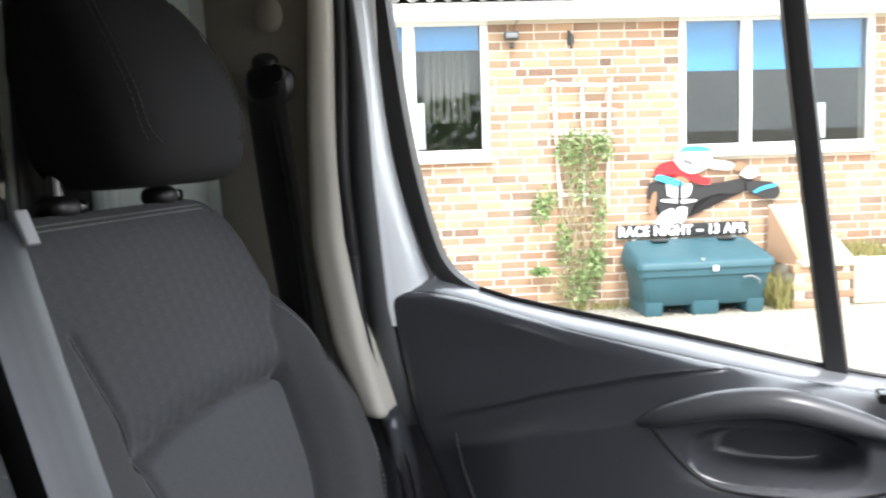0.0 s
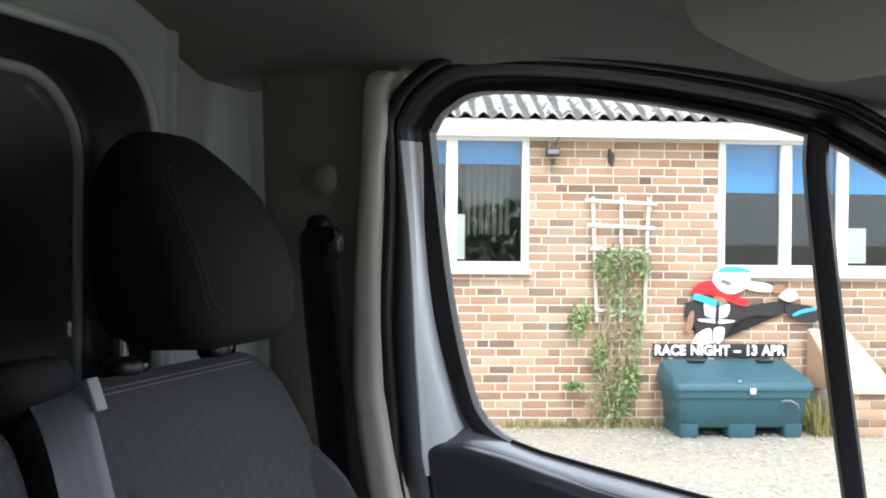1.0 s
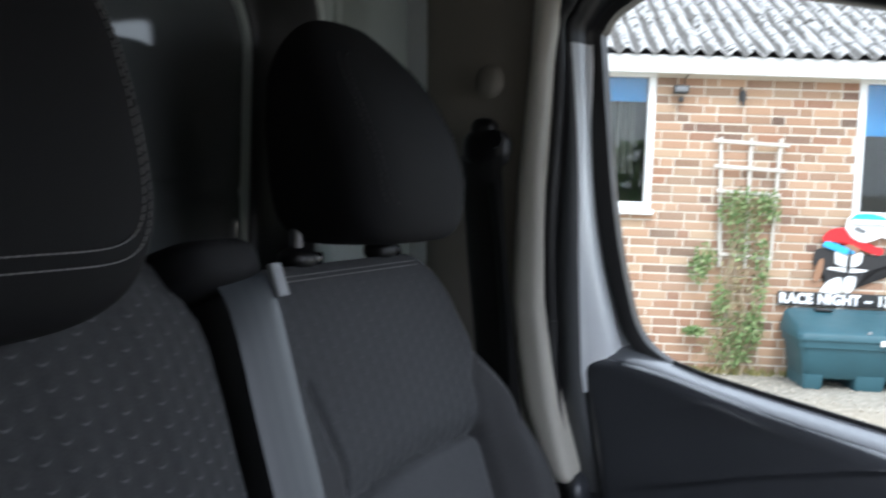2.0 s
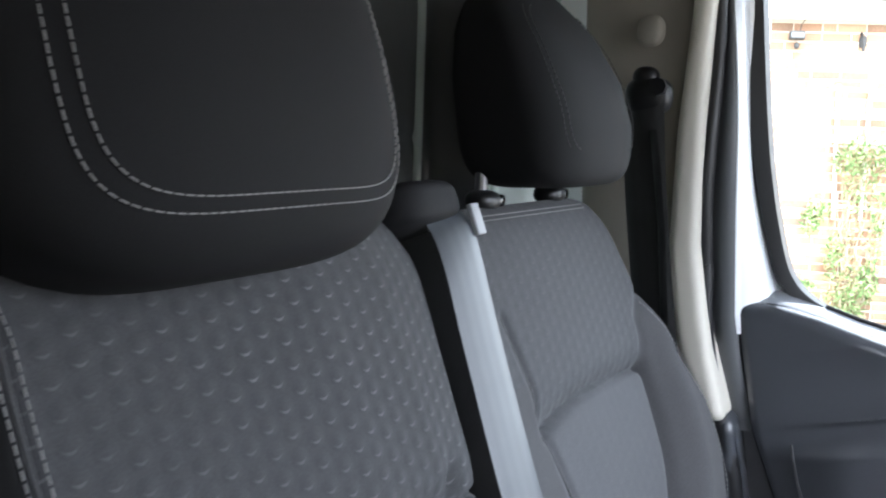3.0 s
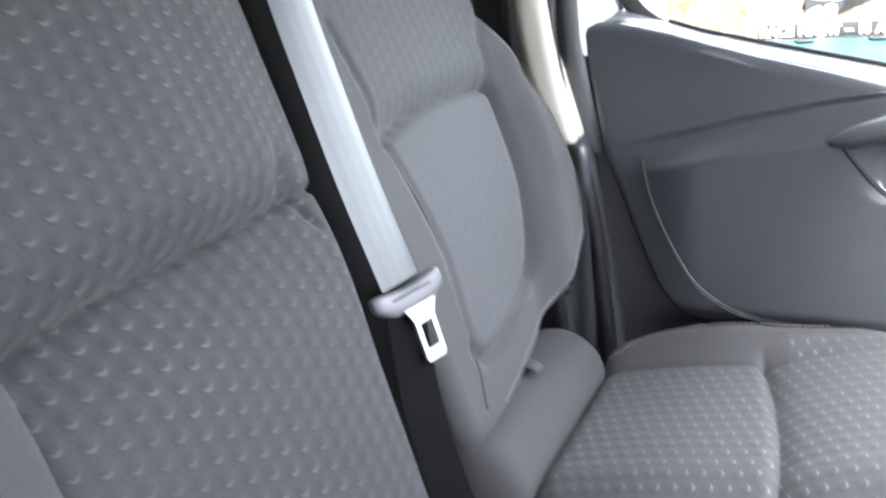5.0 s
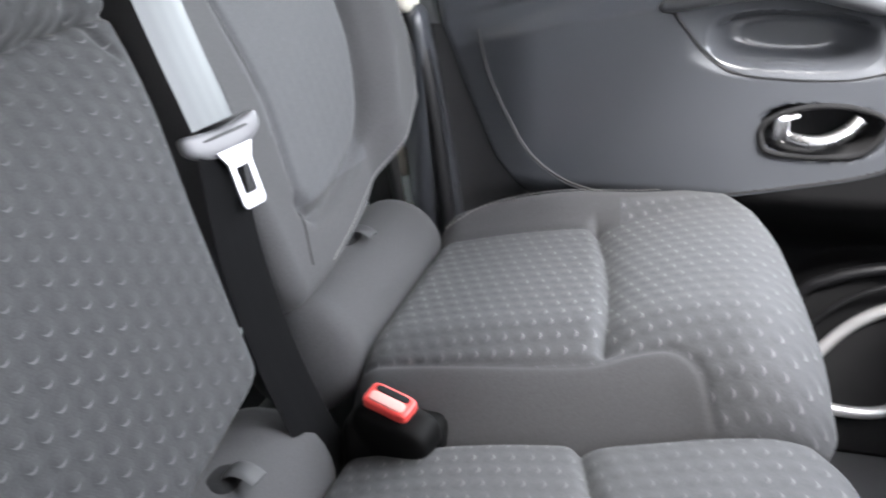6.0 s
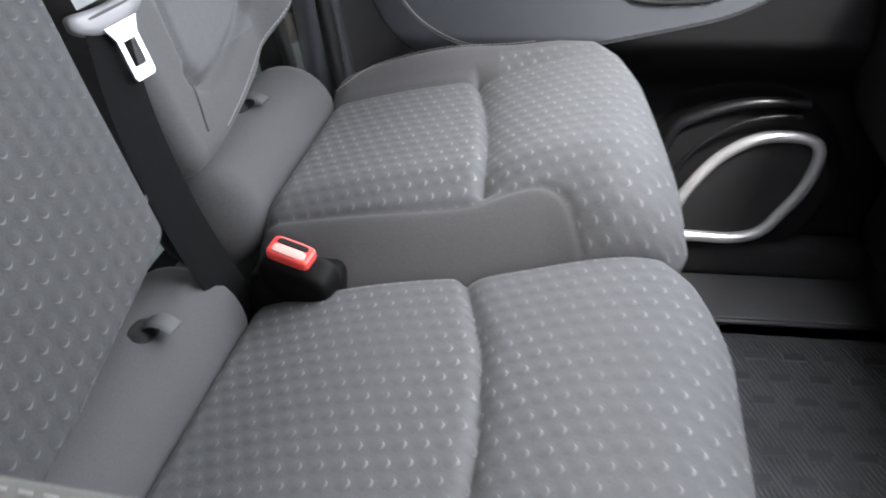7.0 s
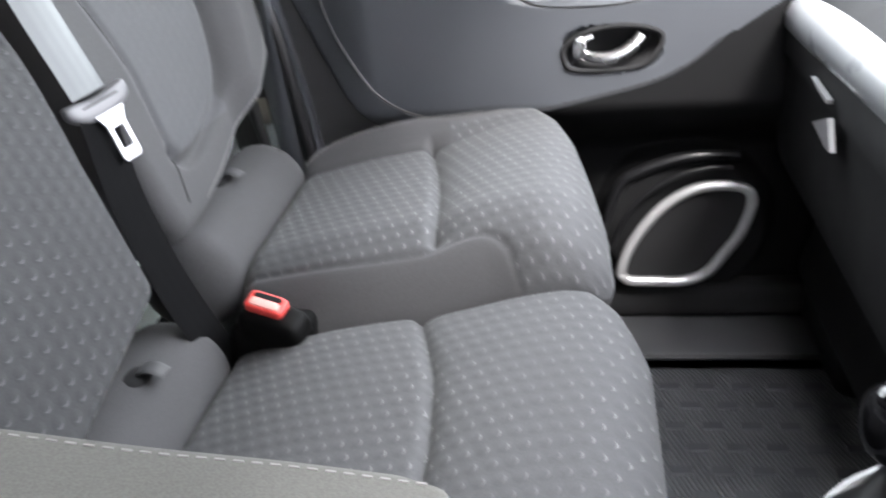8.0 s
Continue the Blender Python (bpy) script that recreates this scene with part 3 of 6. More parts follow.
def dashboard():
    d = thing("dashboard", (0.95, 0, CAB_FLOOR), "black moulded dashboard with a highlight painted along its edge", "dashboard")
    s = Sheet((0.758, 0, 0.62), (0, 1, 0), (-0.16, 0, 1), (-1, 0, -0.16), lambda v: (np.full_like(v, -0.86), np.full_like(v, 0.84)), 0.12, 0.50,
              lambda u, v: 0.03 * np.sin(np.clip(v / 0.47, 0, 1) * math.pi) - 0.05 * np.exp(-(((v - 0.22) / 0.07) ** 2)), 0.03, 0.35)
    s.build("fascia", FASCIA, d, "dark lower fascia", 60, 40)
    top = Sheet((0.675, 0, 1.150), (0, 1, 0), (1, 0, 0.03), (0, 0, 1), lambda v: (np.full_like(v, -0.88), np.full_like(v, 0.86)), 0.0, 0.70,
                lambda u, v: 0.125 * np.sin(np.clip(v / 0.7, 0, 1) * math.pi) ** 0.9, 0.03, 0.06)
    top.build("top_pad", FASCIA, d, "grey top pad", 50, 30)
    # pale colour on the rounded dash edge paints the windscreen's reflection
    tube("trim_strip", smooth_line([(0.706, -0.7, 1.138), (0.708, 0.1, 1.141), (0.700, 0.45, 1.144), (0.696, 0.65, 1.140), (0.701, 0.80, 1.128)], 40), 0.028, PALE, d, "pale strip painting the dash edge's highlight", 12)
    for ring in ([(0.666, 0.570, 1.111), (0.666, 0.495, 1.108), (0.666, 0.497, 1.103), (0.666, 0.540, 1.106)], [(0.666, 0.547, 1.068), (0.666, 0.486, 1.092), (0.666, 0.467, 1.062), (0.666, 0.488, 1.060)]):
        wall_sheet("vent_blade", ring, 0.006, SILVER, d, "small bright vent blade")
    # centre stack towards the gear lever
    box("gear_console", (0.70, -0.02, 0.70), (0.92, 0.20, 0.98), FASCIA, d, "dark gear console", 0.03, 4)
    box("kick_panel", (0.74, 0.60, 0.56), (0.95, 0.86, 0.78), BLACK, d, "black kick panel", 0.03, 4)


dashboard()


def gear_lever():
    g = thing("gear_lever", (0.70, 0.16, 0.88), "short gear lever with a glossy black ball knob", "gear lever")
    rounded("knob", (0.66, 0.165, 0.955), (0.030, 0.030, 0.034), GLOSS, g, "glossy black knob", 2.3)
    cap = rounded("cap", (0.656, 0.160, 0.982), (0.019, 0.019, 0.007), GLOSS, g, "glossy shift cap", 2.2, n=14)
    for dy in (-0.008, 0.0, 0.008):
        box("shift_mark", (0.647, 0.1592 + dy, 0.9885), (0.665, 0.1608 + dy, 0.9900), SIGN_WHITE, cap, "white shift mark", 0)
    box("shift_mark", (0.6552, 0.152, 0.9885), (0.6568, 0.168, 0.9902), SIGN_WHITE, cap, "white shift mark", 0)
    tube("shaft", [(0.665, 0.165, 0.93), (0.70, 0.165, 0.87)], 0.008, CHROME, g)
    tube("gaiter_ring", [(0.655 + 0.055 * math.cos(w), 0.14 + 0.05 * math.sin(w), 0.885 + 0.03 * math.cos(w)) for w in np.linspace(0, 2 * math.pi, 33)[:-1]], 0.008, SILVER, g, "silver gaiter ring", closed=True)
    tube("gaiter", [(0.665, 0.155, 0.925), (0.66, 0.145, 0.90), (0.655, 0.14, 0.875)], [0.014, 0.03, 0.052], BLACK, g, "black gaiter", 16)


gear_lever()


def floor_mat():
    m = thing("floor_mat", (0.66, 0.35, CAB_FLOOR), "ribbed black rubber mat on the cab floor", "floor mat")
    s = Sheet((0.42, 0, CAB_FLOOR + 0.006), (0, 1, 0), (1, 0, 0), (0, 0, 1), lambda v: (np.full_like(v, -0.10), np.full_like(v, 0.699)), 0.0, 0.50, lambda u, v: 0 * u, 0.010, 0.006)
    s.build("sheet", FLOOR_MAT, m, "diagonally ribbed rubber", 12, 12)
    bm = bmesh.new()
    for i in range(11):
        for j in range(17):
            x, y = 0.44 + 0.046 * i + (0.023 if j % 2 else 0), -0.07 + 0.0435 * j
            lo = [bm.verts.new((x + dx, y + dy, CAB_FLOOR + 0.005)) for dx, dy in ((-0.0145, -0.009), (0.0145, -0.009), (0.0145, 0.009), (-0.0145, 0.009))]
            hi = [bm.verts.new((x + dx, y + dy, CAB_FLOOR + 0.0082)) for dx, dy in ((-0.0125, -0.007), (0.0125, -0.007), (0.0125, 0.007), (-0.0125, 0.007))]
            bm.faces.new(hi)
            for k in range(4):
                bm.faces.new((lo[k], lo[(k + 1) % 4], hi[(k + 1) % 4], hi[k]))
    tagged(part("block_pattern", bm, MAT_BLOCK, m, "small raised rubber blocks", smooth=False), kind="stuff")
    tube("hem", [(0.43, 0.699, CAB_FLOOR + 0.006), (0.91, 0.699, CAB_FLOOR + 0.006)], 0.005, RUBBER, m, "dark rolled mat edge", 8)
    sill = box("trim_door_sill", (0.30, 0.706, CAB_FLOOR), (0.95, 0.815, CAB_FLOOR + 0.008), SILL, None, "", 0.004)
    tagged(sill, "dark grey door sill trim", "sill trim", kind="structure")
    lip = box("trim_sill_lip", (0.30, 0.817, CAB_FLOOR), (0.95, 0.86, CAB_FLOOR + 0.055), GRILLE, None, "", 0.012)
    tagged(lip, "black rubber lip under the door", "sill trim", kind="structure")


floor_mat()

# ---- seats ----
BACK_O, BACK_V, BACK_N = (0.06, 0, 1.06), (-0.395, 0, 0.919), (0.919, 0, 0.395)


def groove(u, v, line, deep, wide):
    return -deep * np.exp(-((seg_dist(u, v, line) / wide) ** 2))


def on_back(line, sheet, lift=0.0008):
    p = np.array(line)
    return sheet.at(p[:, 0], p[:, 1], lift).tolist()


def headrest(parent, y, z, x, posts_y, base_z, scale=1.0, wide=0.134, thread=STITCH, tilt=-14, wedge=0.0):
    """A padded headrest on two chrome posts, with a stitched seam round its face."""
    lean = Matrix.Rotation(radians(tilt), 3, "Y")
    half = (0.058 * scale, wide * scale, 0.108 * scale)

    def bend(p):
        q = p.copy()
        q.y *= 1 - (0.21 + 0.22 * (wedge > 0)) * max(0, p.z) ** 2 - 0.06 * max(0, -p.z) ** 2
        q.x += -0.25 * p.y * p.y + 0.18 * (1 - p.z) * 0.5
        q.x *= 1 - 0.25 * max(0, p.z) ** 2
        q.x -= wedge * (p.x + 1) * 0.5 * max(0, p.z + 0.4) ** 1.5
        return q

    pad = rounded("headrest", (x, y, z), half, SEAT_DARK, parent, "black cloth headrest", 5.6 if wedge else 3.6, lean, bend, 36)
    for d in (0.0, 0.010):
        line = []
        for a in np.linspace(0, 1, 90):
            w = a * 2 * math.pi
            c, s = math.cos(w), math.sin(w)
            p = Vector((0, math.copysign(abs(c) ** 0.38, c) * (0.80 - d * 6), math.copysign(abs(s) ** 0.38, s) * (0.76 - d * 6)))
            k = 5.6 if wedge else 3.6
            p.x = max(0.0, 1 - abs(p.y) ** k - abs(p.z) ** k) ** (1 / k)
            q = bend(p)
            if wedge and abs(p.z) > 0.66:
                continue
            line.append(lean @ Vector((q.x * half[0] + 0.0012, q.y * half[1], q.z * half[2])) + Vector((x, y, z)))
        runs = [line] if not wedge else [[q for q in line if q.y < y], [q for q in line if q.y > y]]
        for run in runs:
            stitches("stitching", run, pad, material=thread)
    for py in posts_y:
        tube("post", [(x - 0.025, py, base_z - 0.02), (x - 0.025, py, z - half[2] * 0.6)], 0.0062, POST, parent, "dark steel headrest post", 12)
        collar = rounded("post_collar", (x - 0.023, py, base_z + 0.004), (0.015, 0.018, 0.010), BLACK, parent, "black plastic post collar", 2.6, n=14)
        rounded("release_button", (x - 0.018, py + 0.013, base_z + 0.004), (0.009, 0.010, 0.006), GLOSS, collar, n=8)


def zone_build(sheet, name, zones, mats, parent, label, nu, nv, laid=False):
    """Builds a sheet whose faces take one of several cloths by zone."""
    ob = sheet.build(name, mats[0], parent, label, nu, nv)
    for m in mats[1:]:
        ob.data.materials.append(m)
    me = ob.data
    uvs = np.empty(len(me.loops) * 2, dtype=np.float32)
    me.uv_layers[0].data.foreach_get("uv", uvs)
    uvs = uvs.reshape(-1, 2)
    idx = np.zeros(len(me.polygons), dtype=np.int32)
    for p in me.polygons:
        c = uvs[p.loop_start : p.loop_start + p.loop_total].mean(0)
        idx[p.index] = zones(c[0], c[1]) if p.loop_total == 4 else 0
    me.polygons.foreach_set("material_index", idx)
    if laid:
        corner = np.empty(len(me.loops), dtype=np.int32)
        me.loops.foreach_get("vertex_index", corner)
        on = corner < len(sheet.laid)
        uvs[on] = sheet.laid[corner[on]]
        me.uv_layers[0].data.foreach_set("uv", uvs.ravel())
    return ob


def middle_seat():
    s = thing("middle_passenger_seat", (0.2, 0.08, CAB_FLOOR), "grey dimpled cloth middle seat with a tall backrest", "van seat", "passenger seats")
    bol = smooth_line([(-0.106, 0.290), (-0.089, 0.294), (-0.073, 0.286), (-0.062, 0.272), (-0.057, 0.250), (-0.057, 0.21), (-0.062, 0.05), (-0.066, -0.02)], 40).tolist()
    side = smooth_line([(-0.126, 0.462), (-0.113, 0.443), (-0.1105, 0.42), (-0.112, 0.388), (-0.112, 0.30), (-0.112, 0.15), (-0.112, 0.0)], 70).tolist()

    def in_bolster(u, v):
        return u < -0.0573 and v < np.interp(u, [-0.106, -0.089, -0.0735, -0.0624, -0.0573], [0.290, 0.294, 0.286, 0.272, 0.25])

    def h(u, v):
        fold = np.interp(u, [-0.06, 0.0, 0.056, 0.122, 0.188, 0.247], [0.233, 0.2355, 0.2404, 0.2414, 0.2446, 0.2464])
        d = v - fold
        deep = np.interp(u, [-0.06, 0.10, 0.18, 0.24], [0.024, 0.021, 0.012, 0.001])
        full = np.interp(u, [-0.06, 0.10, 0.18, 0.255], [0.032, 0.031, 0.021, 0.001])
        k = np.clip(d / np.interp(u, [-0.06, 0.25], [0.052, 0.034]), 0, 1)
        above = -deep + (full + deep) * np.sin(k * math.pi / 2) ** 0.62
        below = -deep + (deep + 0.007) * np.sin(np.clip(-d / 0.075, 0, 1) * math.pi / 2)
        out = np.where(d > 0, above, below) - 0.006 * np.exp(-((d / 0.003) ** 2))
        pad = 1 - step(((u + 0.081) / 0.026) ** 2 + (np.clip(v - 0.20, 0, None) / 0.092) ** 2, 0.30, 1.15)
        pad = np.where(u < -0.081, 1 - step(v, 0.255, 0.298), pad)
        out = out * (1 - pad) + 0.026 * pad
        out = out + groove(u, v, bol, 0.006, 0.005) + groove(u, v, side, 0.003, 0.003)
        pucker = 0.008 * np.exp(-(((u - 0.205) / 0.010) ** 2) - (((v - 0.262) / 0.016) ** 2)) + 0.005 * np.exp(-(((u - 0.222 - 0.4 * (0.236 - v)) / 0.004) ** 2) - (((v - 0.230) / 0.014) ** 2))
        hem = np.interp(u, [-0.06, 0.018, 0.188, 0.24], [-0.062, -0.050, -0.018, -0.004])
        out = out - 0.08 * step(hem - v, -0.014, 0.035)
        return out - pucker - 0.02 * step(v, 0.40, 0.50) - 0.055 * (1 - step(u, -0.165, -0.112))

    def width(v):
        return np.full_like(v, -0.152) + 0.010 * step(v, 0.42, 0.5), np.interp(v, [-0.03, 0.11, 0.157, 0.21, 0.246, 0.296, 0.37, 0.427, 0.485], [0.212, 0.233, 0.242, 0.251, 0.256, 0.261, 0.269, 0.272, 0.258])

    back = Sheet(BACK_O, (0, 1, 0), BACK_V, BACK_N, width, -0.062, 0.485, h, 0.022, 0.10)
    edge = np.array(side)

    def zones(u, v):
        # black cloth left of the stitching paints that side's shade
        if u < np.interp(v, edge[::-1, 1], edge[::-1, 0]) - 0.002:
            return 2
        return 1 if in_bolster(u, v) else 0

    b = zone_build(back, "backrest", zones, [SEAT_DOT_SHADED, SEAT_PLAIN, SEAT_DARK], s, "dimpled cloth backrest, its left side blackened as shade", 190, 240)
    for off in (-0.004, 0.006):
        stitches("stitching", on_back([(u + off, v) for u, v in side], back), b)
    tube("bolster_seam", on_back(bol, back, 0.0), 0.0011, BLACK, b, "dark bolster seam", 6)
    tube("piping", on_back([(u + 0.001, v) for u, v in side], back, 0.0004), 0.0016, SEAT_PLAIN, b, "raised grey piping", 6)

    def hc(u, v):
        out = 0.009 * np.exp(-(((v - 0.11) / 0.10) ** 2)) + 0.006 * np.exp(-(((v - 0.29) / 0.06) ** 2)) - 0.050 * step(v, 0.325, 0.42) ** 1.5 - 0.003 * (np.abs(u - 0.085) / 0.2) ** 4
        d = v - np.interp(u, [-0.13, 0.022, 0.093, 0.181, 0.276, 0.30], [0.216, 0.225, 0.223, 0.214, 0.190, 0.182])
        return out - 0.012 * np.where(d < 0, np.exp(np.clip(d, -1, 0) / 0.003), np.exp(-np.clip(d, 0, 1) / 0.010))

    def wide(v):
        return np.full_like(v, -0.125), np.interp(v, [0.0, 0.32, 0.345, 0.365, 0.385], [0.293, 0.293, 0.286, 0.262, 0.215])

    cush = Sheet((0.09, 0, 0.945), (0, 1, 0), (0.979, 0, 0.204), (-0.204, 0, 0.979), wide, 0.0, 0.385, hc, 0.020, 0.16, (0.03, 0, 1))
    c = cush.build("cushion", SEAT_DOT_LIT, s, "dimpled cloth seat cushion", 120, 190)
    stitches("stitching", [(0.474, y, 0.905) for y in np.linspace(-0.1, 0.22, 20)], c)
    # padded hinge cover between back and cushion
    roll(s, -0.12, 0.285, (0.040, 0.938), 0.056)
    tag_loop(s, (0.056, 0.172, 0.989))
    box("seat_base", (-0.05, -0.11, CAB_FLOOR), (0.42, 0.30, 0.86), BLACK, s, "black seat base", 0.02, 3)
    headrest(s, 0.018, 1.580, -0.108, (-0.03, 0.115), 1.485, 1.12)
    # belt outlet on the shoulder
    outlet = rounded("belt_outlet", (-0.152, 0.288, 1.474), (0.053, 0.048, 0.021), FASCIA, s, "black plastic belt outlet on the shoulder", 3.4, Matrix.Rotation(radians(-22), 3, "Y"))
    rounded("slot", (-0.150, 0.288, 1.494), (0.013, 0.020, 0.004), POST, outlet, "bright slot edge", 2.6, n=12)
    box("shoulder_pillar", (-0.16, 0.228, 0.98), (-0.080, 0.300, 1.468), FASCIA, s, "dark plastic side cheek", 0.010, turn=Matrix.Rotation(radians(-23.3), 3, "Y"))
    box("label", (-0.096, 0.322, 1.462), (-0.091, 0.335, 1.488), TAG, outlet, "white sewn belt tag", 0.001, turn=Matrix.Rotation(radians(-22), 3, "Y"))


def roll(parent, y0, y1, at, r):
    n = 40
    ys = np.linspace(y0, y1, n)
    pts, rad = [], []
    for y in ys:
        e = min((y - y0), (y1 - y)) / 0.03
        k = math.sqrt(max(0.05, 1 - max(0, 1 - e) ** 2))
        pts.append((at[0], y, at[1]))
        rad.append(r * k)
    return tube("hinge_roll", pts, rad, SEAT_PLAIN, parent, "plain grey padded hinge roll", 28)


def tag_loop(parent, at):
    """A dark slit behind the hinge roll with a sewn tag folded over it."""
    x, y, z = at
    rounded("anchor_slot", (x - 0.006, y, z - 0.004), (0.013, 0.021, 0.010), GRILLE, parent, "dark anchor slot", 2.6, n=12)
    pts = smooth_line([(x - 0.010, y + 0.004, z - 0.002), (x + 0.001, y + 0.004, z + 0.009), (x + 0.012, y + 0.003, z + 0.0095), (x + 0.021, y + 0.002, z + 0.005)], 12)
    ribbon("anchor_tag", pts, [(0, 1, 0)] * len(pts), 0.019, 0.0022, TAG_GREY, parent, "grey anchor tag")


def outer_seat():
    s = thing("outer_passenger_seat", (0.2, 0.50, CAB_FLOOR), "grey cloth outer seat with side bolsters beside the door", "van seat", "passenger seats")
    zs = np.array([0.95, 1.055, 1.083, 1.138, 1.20, 1.25, 1.32, 1.37, 1.39, 1.453, 1.48, 1.52])
    ys = np.array([0.33, 0.34, 0.49, 0.645, 0.682, 0.688, 0.677, 0.664, 0.658, 0.640, 0.625, 0.60])

    def limits(v):
        return np.full_like(v, 0.300), np.interp(v, (zs - 1.06) * 1.0885, ys)

    left = [(0.345, 0.36), (0.352, 0.315), (0.366, 0.24), (0.372, 0.15), (0.362, 0.066)]
    vee = smooth_line([(0.362, 0.066), (0.38, 0.052), (0.43, 0.056), (0.521, 0.085), (0.575, 0.15), (0.600, 0.22), (0.612, 0.262)], 36).tolist()
    bol = [(0.612, 0.262), (0.622, 0.315), (0.655, 0.345)]

    def h(u, v):
        inner = np.interp(v, [0.0, 0.08, 0.15, 0.262, 0.315, 0.36], [0.50, 0.52, 0.575, 0.612, 0.622, 0.66])
        out = 0.028 * step(u, inner, inner + 0.05) * (1 - step(v, 0.20, 0.40)) + 0.008 * np.exp(-(((v - 0.17) / 0.09) ** 2))
        out = out + 0.009 * step(v, 0.255, 0.30)
        d = v - np.interp(u, [0.352, 0.372, 0.423, 0.494, 0.59, 0.612], [0.250, 0.259, 0.268, 0.272, 0.268, 0.262])
        out = out - 0.014 * step(u, 0.352, 0.375) * (1 - step(u, 0.600, 0.622)) * np.where(d > 0, np.exp(-np.clip(d, 0, 1) / 0.014), np.exp(np.clip(d, -1, 0) / 0.003))
        for line, deep in ((vee, 0.010), (bol, 0.004)):
            out = out + groove(u, v, line, deep, 0.007)
        return out + groove(u, v, left, 0.004, 0.004) - 0.02 * step(v, 0.40, 0.5)

    back = Sheet(BACK_O, (0, 1, 0), BACK_V, BACK_N, limits, -0.004, 0.462, h, 0.020, 0.10)

    def zones(u, v):
        inner = np.interp(v, [0.0, 0.08, 0.15, 0.262, 0.315, 0.36], [0.50, 0.52, 0.575, 0.612, 0.622, 0.66])
        if u > inner and v < 0.34:
            return 1
        if (u < 0.358 and v < 0.30) or v < 0.06:
            return 1
        return 2 if v < 0.268 else 0

    b = zone_build(back, "backrest", zones, [SEAT_FINE, SEAT_PLAIN, SEAT_INSERT], s, "grey cloth backrest with a side bolster", 130, 140)
    for off in (0.0, 0.0045):
        stitches("stitching", on_back([(u, 0.448 - off) for u in np.linspace(0.33, 0.60, 40)], back), b)
    edge = [(0.646, 0.33), (0.670, 0.25), (0.668, 0.17), (0.642, 0.105), (0.55, 0.056), (0.45, 0.026), (0.37, 0.010)]
    stitches("stitching", on_back(smooth_line(edge, 60), back, 0.0), b)
    tube("piping", on_back(smooth_line([(0.345, 0.36), (0.352, 0.315), (0.366, 0.24), (0.371, 0.15), (0.358, 0.066), (0.340, 0.02)], 40), back, 0.0002), 0.0012, BLACK, b)

    seam = smooth_line([(0.352, -0.05), (0.346, 0.03), (0.339, 0.115), (0.335, 0.20), (0.341, 0.235), (0.339, 0.262), (0.322, 0.281), (0.290, 0.289)], 50).tolist()
    rb = [(0.604, 0.0), (0.604, 0.10), (0.600, 0.174)]

    def hc(u, v):
        out = 0.004 * np.exp(-(((v - 0.10) / 0.09) ** 2)) + 0.006 * np.exp(-(((v - 0.28) / 0.06) ** 2)) - 0.050 * step(v, 0.305, 0.40) ** 1.5
        out = out + 0.022 * step(u, 0.600, 0.645) * (1 - 0.85 * step(v, 0.12, 0.30)) - 0.02 * step(u, 0.655, 0.72)
        fore = step(v, 0.255, 0.320)
        w = np.clip((0.390 - u) / 0.098, 0, 1)
        out = out - (0.060 - 0.024 * fore) * w ** 1.9 + 0.003 * np.exp(-(((u - 0.328) / 0.020) ** 2)) * (1 - step(v, 0.25, 0.29))
        out = out - 0.001 * np.exp(-(((u - 0.330) / 0.022) ** 2) - (((v - 0.245) / 0.028) ** 2))
        d = v - np.interp(u, [0.33, 0.40, 0.46, 0.53, 0.60], [0.209, 0.207, 0.201, 0.190, 0.174])
        span = step(u, 0.335, 0.350) * (1 - step(u, 0.600, 0.625))
        out = out - 0.015 * span * np.where(d < 0, np.exp(np.clip(d, -1, 0) / 0.0035), np.exp(-np.clip(d, 0, 1) / 0.018))
        return out + groove(u, v, seam, 0.0028, 0.0035) + groove(u, v, rb, 0.004, 0.004)

    def lim(v):
        return np.full_like(v, 0.292), np.interp(v, [-0.02, 0.08, 0.16, 0.26, 0.30, 0.325, 0.345, 0.358, 0.368], [0.640, 0.672, 0.685, 0.680, 0.660, 0.618, 0.550, 0.470, 0.400])

    cush = Sheet((0.075, 0, 0.998), (0, 1, 0), (0.979, 0, 0.204), (-0.204, 0, 0.979), lim, 0.0, 0.368, hc, 0.030, 0.16, (0.04, 0, 1))
    line = np.array(seam)

    def zone(u, v):
        if v < 0.289 and (u < np.interp(v, line[:, 1], line[:, 0]) if v < 0.262 else v < np.interp(u, line[::-1, 0][:20], line[::-1, 1][:20])):
            return 1
        return 1 if (u > 0.602 and v < 0.2) or u > 0.64 else 0

    c = zone_build(cush, "cushion", zone, [SEAT_DOT_LIT, SEAT_PLAIN], s, "dimpled cloth seat cushion with plain bolsters", 170, 200, True)
    rim = [(0.620, 0.012), (0.652, 0.08), (0.668, 0.16), (0.668, 0.24)]
    p = np.array(smooth_line(rim, 50))
    stitches("stitching", cush.at(p[:, 0], p[:, 1], 0.0).tolist(), c)
    roll(s, 0.325, 0.64, (0.030, 0.988), 0.054)
    tag_loop(s, (0.028, 0.492, 1.042))
    box("seat_base", (-0.05, 0.32, CAB_FLOOR), (0.40, 0.66, 0.90), BLACK, s, "black seat base", 0.02, 3)
    headrest(s, 0.514, 1.595, -0.118, (0.425, 0.570), 1.478, 0.94, 0.116, THREAD_DARK, -3, 0.75)


middle_seat()
outer_seat()


